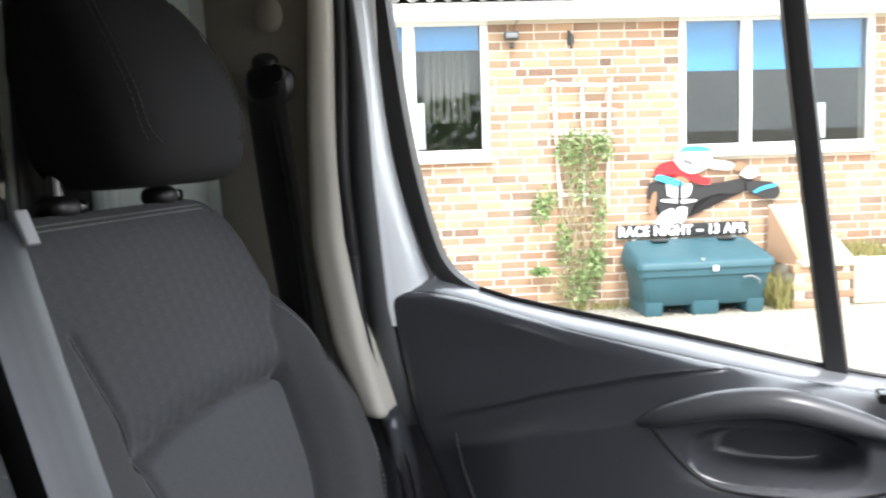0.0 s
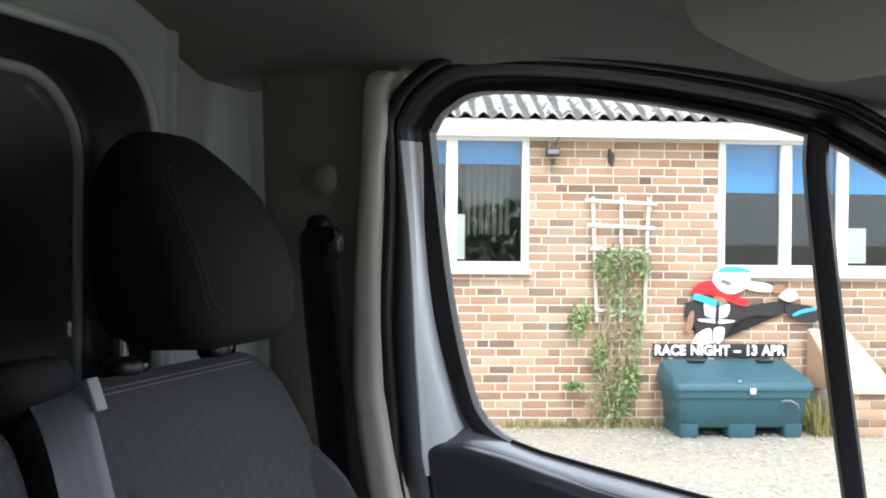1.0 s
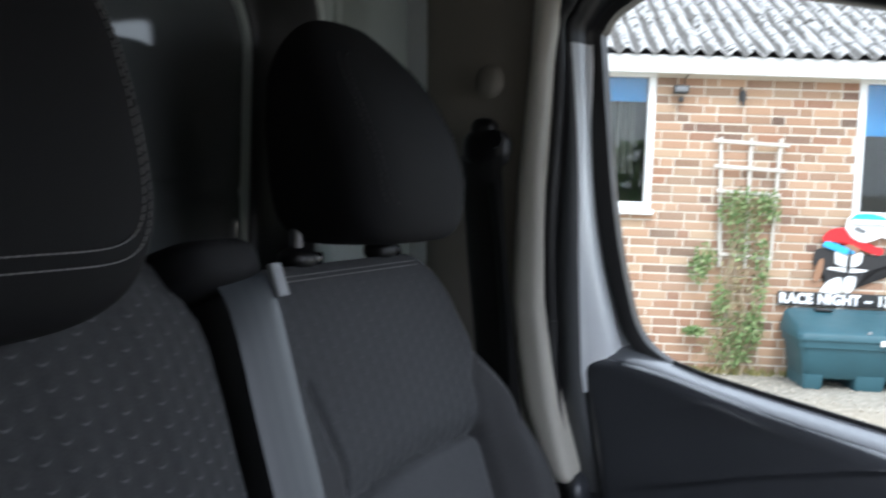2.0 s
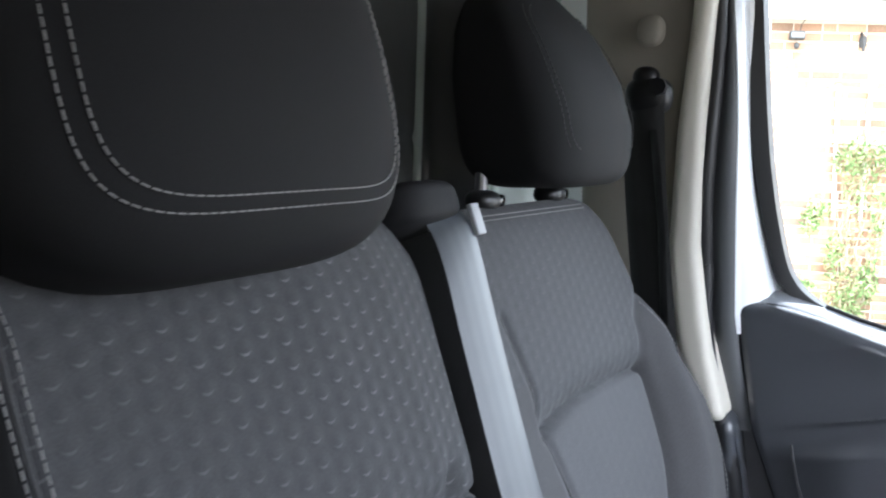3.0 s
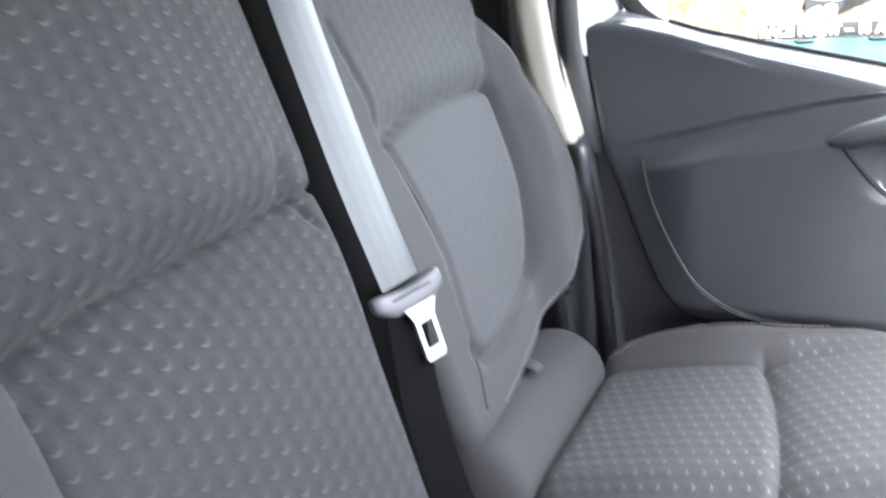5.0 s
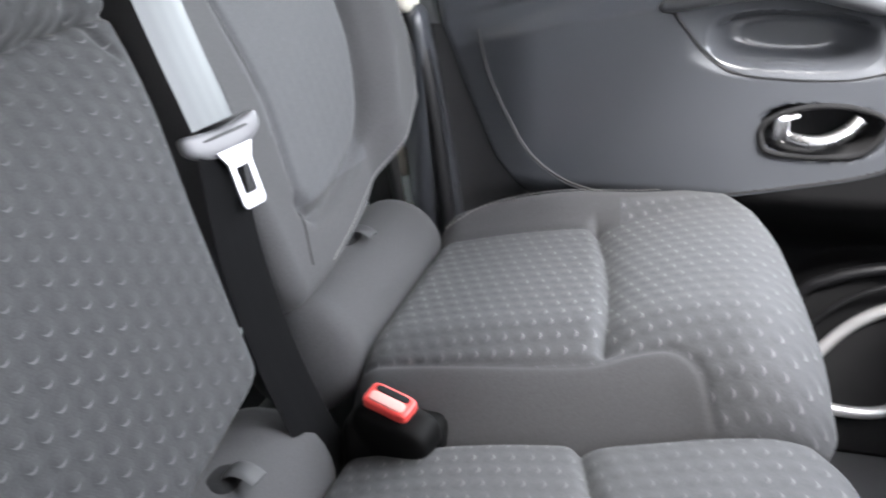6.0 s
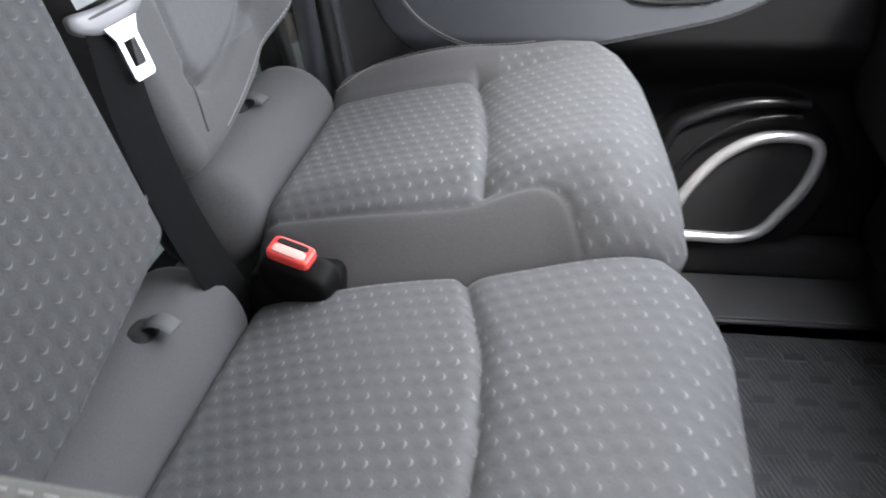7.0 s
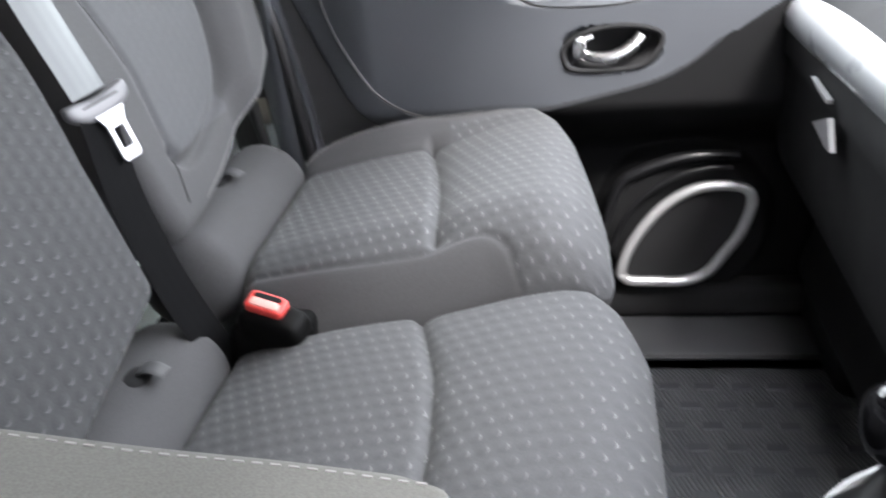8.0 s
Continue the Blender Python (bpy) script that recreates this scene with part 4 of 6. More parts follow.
def driver_seat():
    s = thing("driver_seat", (0.1, -0.46, CAB_FLOOR), "grey cloth driver's seat with a folding armrest", "van seat")
    # black cloth paints the driver's backrest as unlit
    back = Sheet((-0.06, 0, 1.02), (0, 1, 0), BACK_V, BACK_N, lambda v: (np.full_like(v, -0.72), np.full_like(v, -0.20)), -0.08, 0.46, lambda u, v: 0.03 * np.cos((u + 0.46) * 8) * -1, 0.04, 0.10)
    back.build("backrest", SEAT_DARK, s, "backrest in black cloth as shade", 30, 30)
    cush = Sheet((-0.02, 0, 0.93), (0, 1, 0), (0.985, 0, 0.17), (-0.17, 0, 0.985), lambda v: (np.full_like(v, -0.72), np.full_like(v, -0.20)), 0.0, 0.46, lambda u, v: -0.06 * step(v, 0.3, 0.5), 0.04, 0.14)
    cush.build("cushion", SEAT_PLAIN, s, "grey cloth seat cushion", 30, 30)
    box("seat_base", (-0.05, -0.66, CAB_FLOOR), (0.38, -0.26, 0.84), BLACK, s, "black seat base", 0.02, 3)
    # folded-down armrest on the inner side
    arm = Sheet((-0.05, -0.2170, 1.268), (0, 1, 0), (0.970, 0.115, -0.213), (0.213, 0, 0.977), lambda v: (np.full_like(v, -0.115), np.interp(v, [0.0, 0.415, 0.435, 0.446], [0.0, 0.0, -0.006, -0.020])), 0.0, 0.446,
                lambda u, v: -0.004 * ((u + 0.06) / 0.06) ** 2 + 0.0012 * np.sin(v * 55 + 9 * u) * np.exp(-(((u + 0.05) / 0.04) ** 2)), 0.016, 0.075)
    a = arm.build("armrest", ARM_CLOTH, s, "pale grey cloth armrest folded down", 40, 90)
    vv = np.linspace(0.01, 0.428, 60)
    stitches("stitching", arm.at(np.full(60, -0.0145), vv, 0.0).tolist(), a, 0.0007, 0.004, 0.003)


driver_seat()


# ---- belts ----
def middle_belt():
    s = thing("middle_seat_belt", (0.09, 0.28, 0.94), "grey seat belt hanging down with its metal tongue", "seat belt")
    upper = smooth_line([(-0.122, 0.296, 1.482), (-0.096, 0.299, 1.466), (-0.060, 0.293, 1.375), (-0.025, 0.287, 1.285), (0.008, 0.285, 1.205)], 40)
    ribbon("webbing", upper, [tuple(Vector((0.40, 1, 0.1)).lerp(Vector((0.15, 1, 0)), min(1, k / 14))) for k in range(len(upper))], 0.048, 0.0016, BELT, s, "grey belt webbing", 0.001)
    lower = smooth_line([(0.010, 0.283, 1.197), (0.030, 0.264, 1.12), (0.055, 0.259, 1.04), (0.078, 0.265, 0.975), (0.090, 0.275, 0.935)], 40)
    ribbon("lower_webbing", lower, [(0.15, 1, 0.0)] * len(lower), 0.048, 0.0016, BELT_SHADED, s, "belt webbing below the tongue, darkened as shade")
    # tongue: a plastic bar with rounded ends and a steel latch plate
    a, b = Vector((0.003, 0.257, 1.192)), Vector((0.022, 0.313, 1.198))
    along = (b - a).normalized()
    fall = Vector((0.28, -0.10, -1)).normalized()
    fall = (fall - along * fall.dot(along)).normalized()
    turn = Matrix((along, along.cross(fall), -fall)).transposed()

    def smile(p):
        q = p.copy()
        q.z += 0.75 * p.x ** 2 - 0.30
        q.y *= 1.0 + 0.25 * p.x ** 2
        return q

    tongue = rounded("tongue", a.lerp(b, 0.5), (0.0365, 0.0062, 0.0100), BELT_END, s, "grey plastic belt tongue with upturned ends", 3.4, turn, smile, 24)
    face = along.cross(fall)
    face = face if face.x > 0 else -face
    for side in (-1, 1):
        rounded("slot", a.lerp(b, 0.5) + face * 0.0052 * side - fall * 0.0025, (0.0235, 0.0016, 0.0012), BLACK, tongue, "dark webbing slot", 4.0, turn, n=10)
    mid = a.lerp(b, 0.50) + Vector((0.010, 0, -0.006))
    d = (b - a).normalized()
    down = Vector((0.28, -0.10, -1)).normalized()
    down = (down - d * down.dot(d)).normalized()
    nrm = d.cross(down)

    def plate(pts):
        return [mid + d * p + down * q for p, q in pts]

    outer = plate([(-0.0165, 0.0), (0.0165, 0.0), (0.0108, 0.011), (0.0108, 0.041), (0.0085, 0.0445), (-0.0085, 0.0445), (-0.0108, 0.041), (-0.0108, 0.011)])
    inner = plate([(-0.0062, 0.014), (0.0062, 0.014), (0.0062, 0.024), (0.0062, 0.033), (0.005, 0.0345), (-0.005, 0.0345), (-0.0062, 0.033), (-0.0062, 0.024)])
    n = 8
    t = nrm * 0.0022
    verts = outer + inner + [v + t for v in outer] + [v + t for v in inner]
    faces = []
    for i in range(n):
        j = (i + 1) % n
        faces += [(i, j, n + j, n + i), (2 * n + i, 2 * n + j, 3 * n + j, 3 * n + i), (i, j, 2 * n + j, 2 * n + i), (n + i, n + j, 3 * n + j, 3 * n + i)]
    mesh_part("latch_plate", verts, faces, LATCH, tongue, "bright steel latch plate with a slot", smooth=False)


middle_belt()


def buckle():
    s = thing("belt_buckle", (0.13, 0.275, 0.93), "black belt buckle with a red release button", "belt buckle")
    turn = Matrix.Rotation(radians(-14), 3, "Z") @ Matrix.Rotation(radians(11), 3, "Y") @ Matrix.Rotation(radians(18), 3, "X")
    rounded("housing", (0.135, 0.290, 0.958), (0.034, 0.017, 0.040), JET, s, "black buckle housing", 5.0, turn)
    # added black box stands in for the shade deep between the cushions
    box("shroud", (0.092, 0.276, 0.88), (0.172, 0.320, 0.978), JET, s, "black box filling the shaded gap between the cushions", 0.010, 3)
    centre = Vector((0.1335, 0.280, 0.9985))
    button = rounded("button", centre, (0.0195, 0.0105, 0.0070), RED, s, "red release button round a dark slot", 6.0, turn)
    rounded("slot", centre + turn @ Vector((0.0, 0.0046, 0.0061)), (0.0145, 0.0030, 0.0020), GRILLE, button, "dark latch slot", 5.0, turn, n=10)
    # pale red plate paints the gloss highlight on the button
    rounded("button_face", centre + turn @ Vector((0.0, -0.0034, 0.0061)), (0.0152, 0.0046, 0.0022), BUTTON_SHINE, button, "paler button face painting its highlight", 5.0, turn, n=12)
    tube("stalk", [(0.125, 0.292, 0.93), (0.09, 0.292, 0.86)], 0.018, BLACK, s, "", 12)


buckle()


# ---- pillar and door ----
def pillar():
    p = thing("trim_door_pillar", (-0.08, 0.74, 1.0), "beige-grey pillar trim behind the passenger door", "pillar trim", kind="structure")
    zz = np.array([1.195, 1.22, 1.30, 1.36, 1.42, 1.55, 1.68, 1.76, 1.80])
    xr = np.array([0.013, 0.011, -0.010, -0.020, -0.029, -0.029, -0.026, -0.018, 0.004])
    wide = np.array([0.026, 0.029, 0.038, 0.038, 0.036, 0.032, 0.023, 0.026, 0.04])

    def plane(u, v):
        return 0.0 * u

    strip = Sheet((0, 0.757 + 0.07 * 1.2 - 0.084, 0), (1, 0, 0), (0, -0.07, 1), (0, -1, -0.07), lambda v: (np.interp(v, zz, xr - wide), np.interp(v, zz, xr)), 1.215, 1.784, lambda u, v: 0 * u, 0.012, 0.05)
    strip.O = np.array((0, 0.749 + 0.07 * 1.22, 0.0))
    strip.build("edge_trim", BEIGE, p, "pale beige edge trim with a cut-off foot", 14, 60)
    cover = Sheet((0, 0.770 + 0.07 * 1.22, 0.0), (1, 0.06, 0), (0, -0.07, 1), (0.06, -1, -0.07), lambda v: (np.full_like(v, -0.185), np.interp(v, zz, xr - wide + 0.006)), 1.00, 1.80, lambda u, v: 0.010 * np.sin((u + 0.19) / 0.15 * math.pi) - 0.012, 0.015, 0.06)
    cover.build("cover", COVER, p, "beige pillar cover darkened as shade", 20, 40)
    foot = Sheet((0, 0.765 + 0.07 * 1.22, 0.0), (1, 0, 0), (0, -0.07, 1), (0, -1, -0.07), lambda v: (np.interp(v, [0.6, 1.22], [0.03, -0.03]), np.interp(v, [0.6, 1.0, 1.22], [0.10, 0.055, 0.018])), 0.60, 1.222, lambda u, v: 0.006 * np.sin(u * 90), 0.012, 0.06)
    foot.build("lower_cover", PLASTIC, p, "dark grey lower pillar cover", 16, 40)
    rounded("bolt_cover", (-0.094, 0.722, 1.664), (0.016, 0.010, 0.018), COVER, p, "round bolt cover", 2.4, n=16)


pillar()


def pillar_belt():
    s = thing("outer_seat_belt", (-0.08, 0.70, 1.0), "black seat belt hanging along the door pillar", "seat belt")
    top = rounded("upper_anchor", (-0.085, 0.702, 1.590), (0.027, 0.015, 0.021), BLACK, s, "black belt guide loop on the pillar", 2.8, n=20)
    tube("anchor_bolt", [(-0.07, 0.69, 1.60), (-0.07, 0.683, 1.60)], 0.010, BLACK, top)
    rounded("anchor_hood", (-0.090, 0.703, 1.610), (0.015, 0.012, 0.013), BLACK, top, "small black hood over the bolt", 2.4, n=14)
    pts = smooth_line([(-0.088, 0.690, 1.585), (-0.080, 0.696, 1.48), (-0.066, 0.702, 1.36), (-0.050, 0.712, 1.24), (-0.03, 0.72, 1.10), (-0.01, 0.725, 0.95), (0.0, 0.73, 0.80)], 60)
    ribbon("webbing", pts, [(1, -0.15, 0.05)] * len(pts), 0.048, 0.0018, BELT_DARK, s, "black belt webbing", 0.004)
    pts2 = [tuple(Vector(q) + Vector((-0.014, 0.014, -0.002))) for q in pts]
    ribbon("return_webbing", pts2, [(1, -0.5, 0.05)] * len(pts2), 0.046, 0.0018, BELT_DARK, s, "black belt webbing behind", 0.002)
    pts3 = [tuple(Vector(q) + Vector((0.012 + 0.005 * math.sin(0.16 * k), -0.006, -0.012))) for k, q in enumerate(pts[2:])]
    ribbon("folded_webbing", pts3, [(0.8, -1, 0.05)] * len(pts3), 0.020, 0.0018, BELT_DARK, s, "turned-over edge of the belt", 0.003)


pillar_belt()


def wy(z):
    """How far out the leaning window is at a height."""
    return 0.86 - 0.15 * (z - 1.35)


GLASS_LOOP = [(0.012, 1.70), (0.014, 1.727), (0.036, 1.751), (0.084, 1.766), (0.233, 1.752), (0.412, 1.712), (0.505, 1.664), (0.72, 1.53), (0.92, 1.38), (1.02, 1.28), (1.0, 1.235),
              (0.80, 1.235), (0.536, 1.258), (0.476, 1.268), (0.325, 1.300), (0.196, 1.325), (0.134, 1.338), (0.096, 1.351), (0.064, 1.376), (0.046, 1.42), (0.026, 1.53)]


def loop_points(n=140):
    p = GLASS_LOOP + GLASS_LOOP[:1]
    out = []
    q = np.array(p[-2:-1] + p + p[1:2], float)
    for i in range(1, len(q) - 2):
        a, b, c, d = q[i - 1 : i + 3]
        for t in np.linspace(0, 1, 7, endpoint=False):
            out.append(0.5 * (2 * b + (c - a) * t + (2 * a - 5 * b + 4 * c - d) * t * t * 1.0 + (3 * b - a - 3 * c + d) * t ** 3))
    return np.array(out)


def passenger_door():
    d = thing("door_passenger", (0.4, 0.80, 0.62), "closed passenger door with a dark grey moulded card and clear window", "van door", kind="structure")
    lp = loop_points()
    mid = np.array([0.35, 1.5])
    nxt, prv = np.roll(lp, -1, 0), np.roll(lp, 1, 0)
    tan = nxt - prv
    nrm = np.stack([tan[:, 1], -tan[:, 0]], -1)
    nrm /= np.linalg.norm(nrm, axis=1)[:, None]
    nrm *= np.sign(((lp - mid) * nrm).sum(1))[:, None]
    n = len(lp)

    def ring(name, rows, material, label, parent=d):
        verts, faces = [], []
        for off, inward in rows:
            for i in range(n):
                o = off[i] if hasattr(off, "__len__") else off
                x, z = lp[i] + nrm[i] * o
                verts.append((x, wy(z) - (inward[i] if hasattr(inward, "__len__") else inward), z))
        for r in range(len(rows) - 1):
            for i in range(n):
                j = (i + 1) % n
                faces.append((r * n + i, r * n + j, (r + 1) * n + j, (r + 1) * n + i))
        k = len(rows)
        for i in range(n):
            j = (i + 1) % n
            faces.append(((k - 1) * n + i, (k - 1) * n + j, j, i))
        return mesh_part(name, verts, faces, material, parent, label)

    rear = np.clip((0.20 - lp[:, 0]) / 0.12, 0, 1)
    base = np.clip((1.37 - lp[:, 1]) / 0.03, 0, 1) * np.clip((lp[:, 0] - 0.05) / 0.05, 0, 1)
    lip = 0.010 + 0.011 * rear - 0.006 * base + 0.010 * rear * np.clip((lp[:, 1] - 1.42) / 0.25, 0, 1)
    ring("glass_seal", [(0.0, 0.0), (0.001, 0.012 - 0.009 * base), (0.4 * lip, 0.016 - 0.012 * base), (0.75 * lip, 0.018 - 0.014 * base), (lip, 0.010 - 0.008 * base), (lip, -0.010), (0.0, -0.010)], RUBBER, "black rubber glass seal")
    # painted frame: upright behind glass, then slim header; shade at the top painted black
    front = [i for i in range(n) if lp[i, 1] > 1.40 or (lp[i, 0] > 0.8 and lp[i, 1] > 1.27)]
    first = max(i for i in front if lp[i, 0] < 0.3)
    while first in front:
        first -= 1
    order = [i for i in range(first + 1, n) if i in front] + [i for i in range(n) if i in front and i <= first]
    path = [((0.100, 1.318), (-1, 0)), ((0.075, 1.340), (-1, 0)), ((0.062, 1.362), (-1, 0)), ((0.055, 1.384), (-1, 0))]
    path += [(tuple(lp[i]), tuple(nrm[i])) for i in order]

    tail = [((0.12, 1.20), (-1, 0)), ((0.12, 1.26), (-1, 0)), ((0.11, 1.30), (-1, 0))]

    def sweep(name, profile, material, label, extra=None, start=()):
        """profile: rows of (share of the way from glass to frame edge, outward shift, depth) for the upright and (outward, depth) for the header."""
        verts, faces = [], []
        track = list(start) + path
        for (gx, gz), (nx_, nz_) in track:
            up = float(step(np.array(gz), 1.47, 1.735)) if gx < 0.13 else 1.0
            e = float(np.interp(gz, [1.20, 1.26, 1.30, 1.34, 1.45, 1.60, 1.70], [0.036, 0.024, 0.016, 0.010, 0.007, 0.004, 0.002]))
            for share, shift, deep, h_out, h_deep in profile:
                ux, uz = gx + (e - gx) * share - shift, gz
                hx, hz = gx + nx_ * h_out, gz + nz_ * h_out
                x, z = ux + (hx - ux) * up, uz + (hz - uz) * up
                verts.append((x, wy(z) - (deep + (h_deep - deep) * up), z))
        k = len(profile)
        for i in range(len(track) - 1):
            for r in range(k):
                q = (r + 1) % k
                faces.append((i * k + r, i * k + q, (i + 1) * k + q, (i + 1) * k + r))
        faces += [tuple(range(k)), tuple((len(track) - 1) * k + r for r in range(k))]
        ob = mesh_part(name, verts, faces, material, d, label)
        for e in ob.data.edges:
            a, b = e.vertices
            if a % k == b % k:
                e.use_edge_sharp = name == "window_frame" and a % k not in (3, 4)
        if extra:
            ob.data.materials.append(extra)
            for n_face, p in enumerate(ob.data.polygons):
                (gx, gz), _ = track[min(n_face // k, len(track) - 1)]
                # faces above this height go black to paint the frame's shaded top
                if gz > 1.705 or gx > 0.14:
                    p.material_index = 1
        return ob

    sweep("window_frame", [(0.0, 0.018, 0.004, 0.008, 0.006), (0.0, 0.021, 0.010, 0.010, 0.016), (0.0, 0.023, 0.012, 0.014, 0.020), (0.22, 0.014, 0.040, 0.016, 0.027), (0.52, 0.006, 0.060, 0.0175, 0.033), (0.92, 0.0, 0.074, 0.019, 0.038), (1.0, 0.0, 0.080, 0.024, 0.050), (1.0, 0.003, 0.082, 0.027, 0.050), (1.0, 0.004, 0.0, 0.027, 0.0)], PAINT, "white painted window frame, its upper part blackened as shade", BLACK)
    sweep("frame_flange", [(1.0, 0.001, 0.076, 0.024, 0.040), (1.0, 0.002, 0.084, 0.025, 0.052), (1.0, 0.012, 0.087, 0.027, 0.053), (1.0, 0.026, 0.086, 0.030, 0.052), (1.0, 0.028, 0.040, 0.031, 0.020)], FLANGE, "dark grey inner flange of the frame", BLACK, tail)
    sweep("door_seal", [(1.0, 0.024, 0.070, 0.028, 0.042), (1.0, 0.026, 0.092, 0.030, 0.062), (1.0, 0.034, 0.099, 0.035, 0.068), (1.0, 0.042, 0.096, 0.041, 0.064), (1.0, 0.045, 0.060, 0.043, 0.040)], RUBBER, "black rubber door seal", None, tail)
    pane = [(x, wy(z) + 0.004, z) for x, z in lp]
    glass = mesh_part("window_pane", pane + [(x, y + 0.004, z) for x, y, z in pane], [tuple(range(n)), tuple(range(n, 2 * n))] + [(i, (i + 1) % n, n + (i + 1) % n, n + i) for i in range(n)], CAR_GLASS, d, "clear side window glass", smooth=False)
    glass.visible_shadow = False
    # upright divider bar
    bar = [(0.438, 1.72), (0.4375, 1.656), (0.463, 1.45), (0.4885, 1.27), (0.495, 1.22)]
    ribbon("divider_bar", [(x, wy(z) - 0.008, z) for x, z in smooth_line(bar, 24)], [(1, 0, 0.13)] * len(smooth_line(bar, 24)), 0.026, 0.016, RUBBER, d, "black upright window divider")

    # moulded card: u is height, v runs forward
    top_x = np.array([-0.01, 0.0, 0.05, 0.10, 0.20, 0.35, 0.50, 0.70, 1.0])
    top_z = np.array([1.350, 1.357, 1.356, 1.346, 1.318, 1.287, 1.262, 1.246, 1.235])

    def zline(x):
        return np.interp(x, [0.02, 0.08, 0.139, 0.19, 0.288, 0.334, 0.37, 0.45, 0.55, 0.8], [1.200, 1.220, 1.236, 1.251, 1.273, 1.280, 1.282, 1.281, 1.262, 1.24])

    def zedge(x):
        return np.interp(x, [0.02, 0.08, 0.127, 0.189, 0.239, 0.297, 0.362, 0.424, 0.468, 0.506, 0.56, 0.8], [1.172, 1.190, 1.201, 1.218, 1.226, 1.239, 1.261, 1.269, 1.259, 1.247, 1.232, 1.20])

    seam = smooth_line([(1.198, 0.083), (1.186, 0.087), (1.150, 0.098), (1.104, 0.122), (1.055, 0.158), (1.025, 0.211), (1.017, 0.28), (1.025, 0.356), (1.040, 0.43), (1.056, 0.50), (1.068, 0.535), (1.086, 0.568), (1.112, 0.60)], 90).tolist()
    pull = smooth_line([(1.236, 0.294), (1.205, 0.318), (1.176, 0.346), (1.162, 0.38), (1.160, 0.465), (1.170, 0.52), (1.19, 0.56)], 40).tolist()

    def h(u, v):
        zl, ze = zline(v), zedge(v)
        front = step(v, 0.04, 0.16)
        k = np.clip((zl + 0.004 - u) / (zl - ze + 0.010), 0, 1)
        lip = 0.008 * np.where(u > zl, np.exp(-np.clip(u - zl, 0, 1) / 0.016), 1 - step(k, 0.0, 0.28))
        out = 0.012 + (lip + 0.030 * k ** 2.4) * front - 0.006 * np.sin(np.clip((u - zl) / 0.085, 0, 1) * math.pi) * front * (1 - step(v, 0.45, 0.7))
        out = out - 0.125 * (1 - step(u, 0.92, 1.035))
        dish = (np.abs(v - 0.43) / 0.118) ** 3 + (np.abs(u - 1.202) / 0.044) ** 3
        out = out - 0.004 * (1 - step(dish, 0.10, 1.05)) * (1 - step(u, ze - 0.030, ze - 0.012))
        cup = (np.abs(v - 0.424) / 0.082) ** 3 + (np.abs(u - 1.200) / 0.029) ** 3
        out = out - 0.046 * (1 - step(cup, 0.10, 1.25))
        pod = ((v - 0.57) / 0.125) ** 2 + ((u - 0.815) / 0.120) ** 2
        out = out + 0.050 * (1 - step(pod, 0.75, 1.15))
        hole = (np.abs(v - 0.464) / 0.062) ** 3 + (np.abs(u - 1.105) / 0.030) ** 3
        return out - 0.04 * (1 - step(hole, 0.6, 1.0))

    card = Sheet((0, 0.796, 0), (0, 0, 1), (1, 0, 0), (0, -1, 0), lambda v: (np.full_like(v, 0.60) , np.interp(v, top_x, top_z)), 0.0, 1.0, h, 0.016, 0.012)
    lean = lambda u: np.interp(u, [0.6, 0.97, 1.0, 1.05, 1.12, 1.2, 1.36], [0.20, 0.18, 0.150, 0.104, 0.068, 0.034, 0.0])
    card.skew = lean
    flat_h = card.h
    card.h = lambda u, v: flat_h(u, v + lean(u) * np.clip(1 - v / 0.30, 0, 1))
    c = skewed(card, "door_card", d)
    # ledge from the card's top out to the glass
    xs = np.linspace(0.0, 1.0, 60)
    verts, faces = [], []
    for x in xs:
        zt = float(np.interp(x, top_x, top_z))
        zg = float(np.interp(x, [0.0, 0.05, 0.096, 0.134, 0.196, 0.325, 0.476, 0.536, 0.8, 1.0], [1.362, 1.362, 1.345, 1.333, 1.320, 1.295, 1.263, 1.253, 1.23, 1.23]))
        for k, (y, z) in enumerate(((0.798, zt - 0.012), (0.7985, zt - 0.002), (0.803, zt + 0.0015), (0.825, 0.5 * (zt + zg) + 0.003), (wy(zg) + 0.002, zg + 0.005), (wy(zg) + 0.002, zg - 0.03), (0.80, zt - 0.05))):
            verts.append((x, y, z))
    for i in range(len(xs) - 1):
        for k in range(7):
            faces.append((i * 7 + k, i * 7 + (k + 1) % 7, (i + 1) * 7 + (k + 1) % 7, (i + 1) * 7 + k))
    faces += [tuple(range(7)), tuple((len(xs) - 1) * 7 + k for k in range(7))]
    mesh_part("sill_ledge", verts, faces, LEDGE, d, "window ledge, its sheen put into a paler grey")
    gx = np.array([0.096, 0.134, 0.196, 0.325, 0.476, 0.536, 0.8, 1.0])
    gz = np.array([1.351, 1.3395, 1.3265, 1.3015, 1.2695, 1.2595, 1.2365, 1.2365])
    tube("sill_seal", [(x, wy(z) - 0.003, z) for x, z in zip(gx, gz)], 0.0030, RUBBER, d, "black rubber seal along the foot of the glass", 8)
    # dark lines in the seams, each with a grey line painting its highlight
    for name, line in (("panel_seam", seam), ("pull_seam", pull)):
        q = np.array(line)
        ys_ = 0.796 - flat_h(q[:, 0], q[:, 1])
        tube(name, [(x, y - 0.0002, z) for (z, x), y in zip(line, ys_)], 0.0015, RUBBER, c, "dark panel seam", 6)
        dx, dz = (-0.0012, -0.0024) if line is seam else (0.0030, 0.0012)
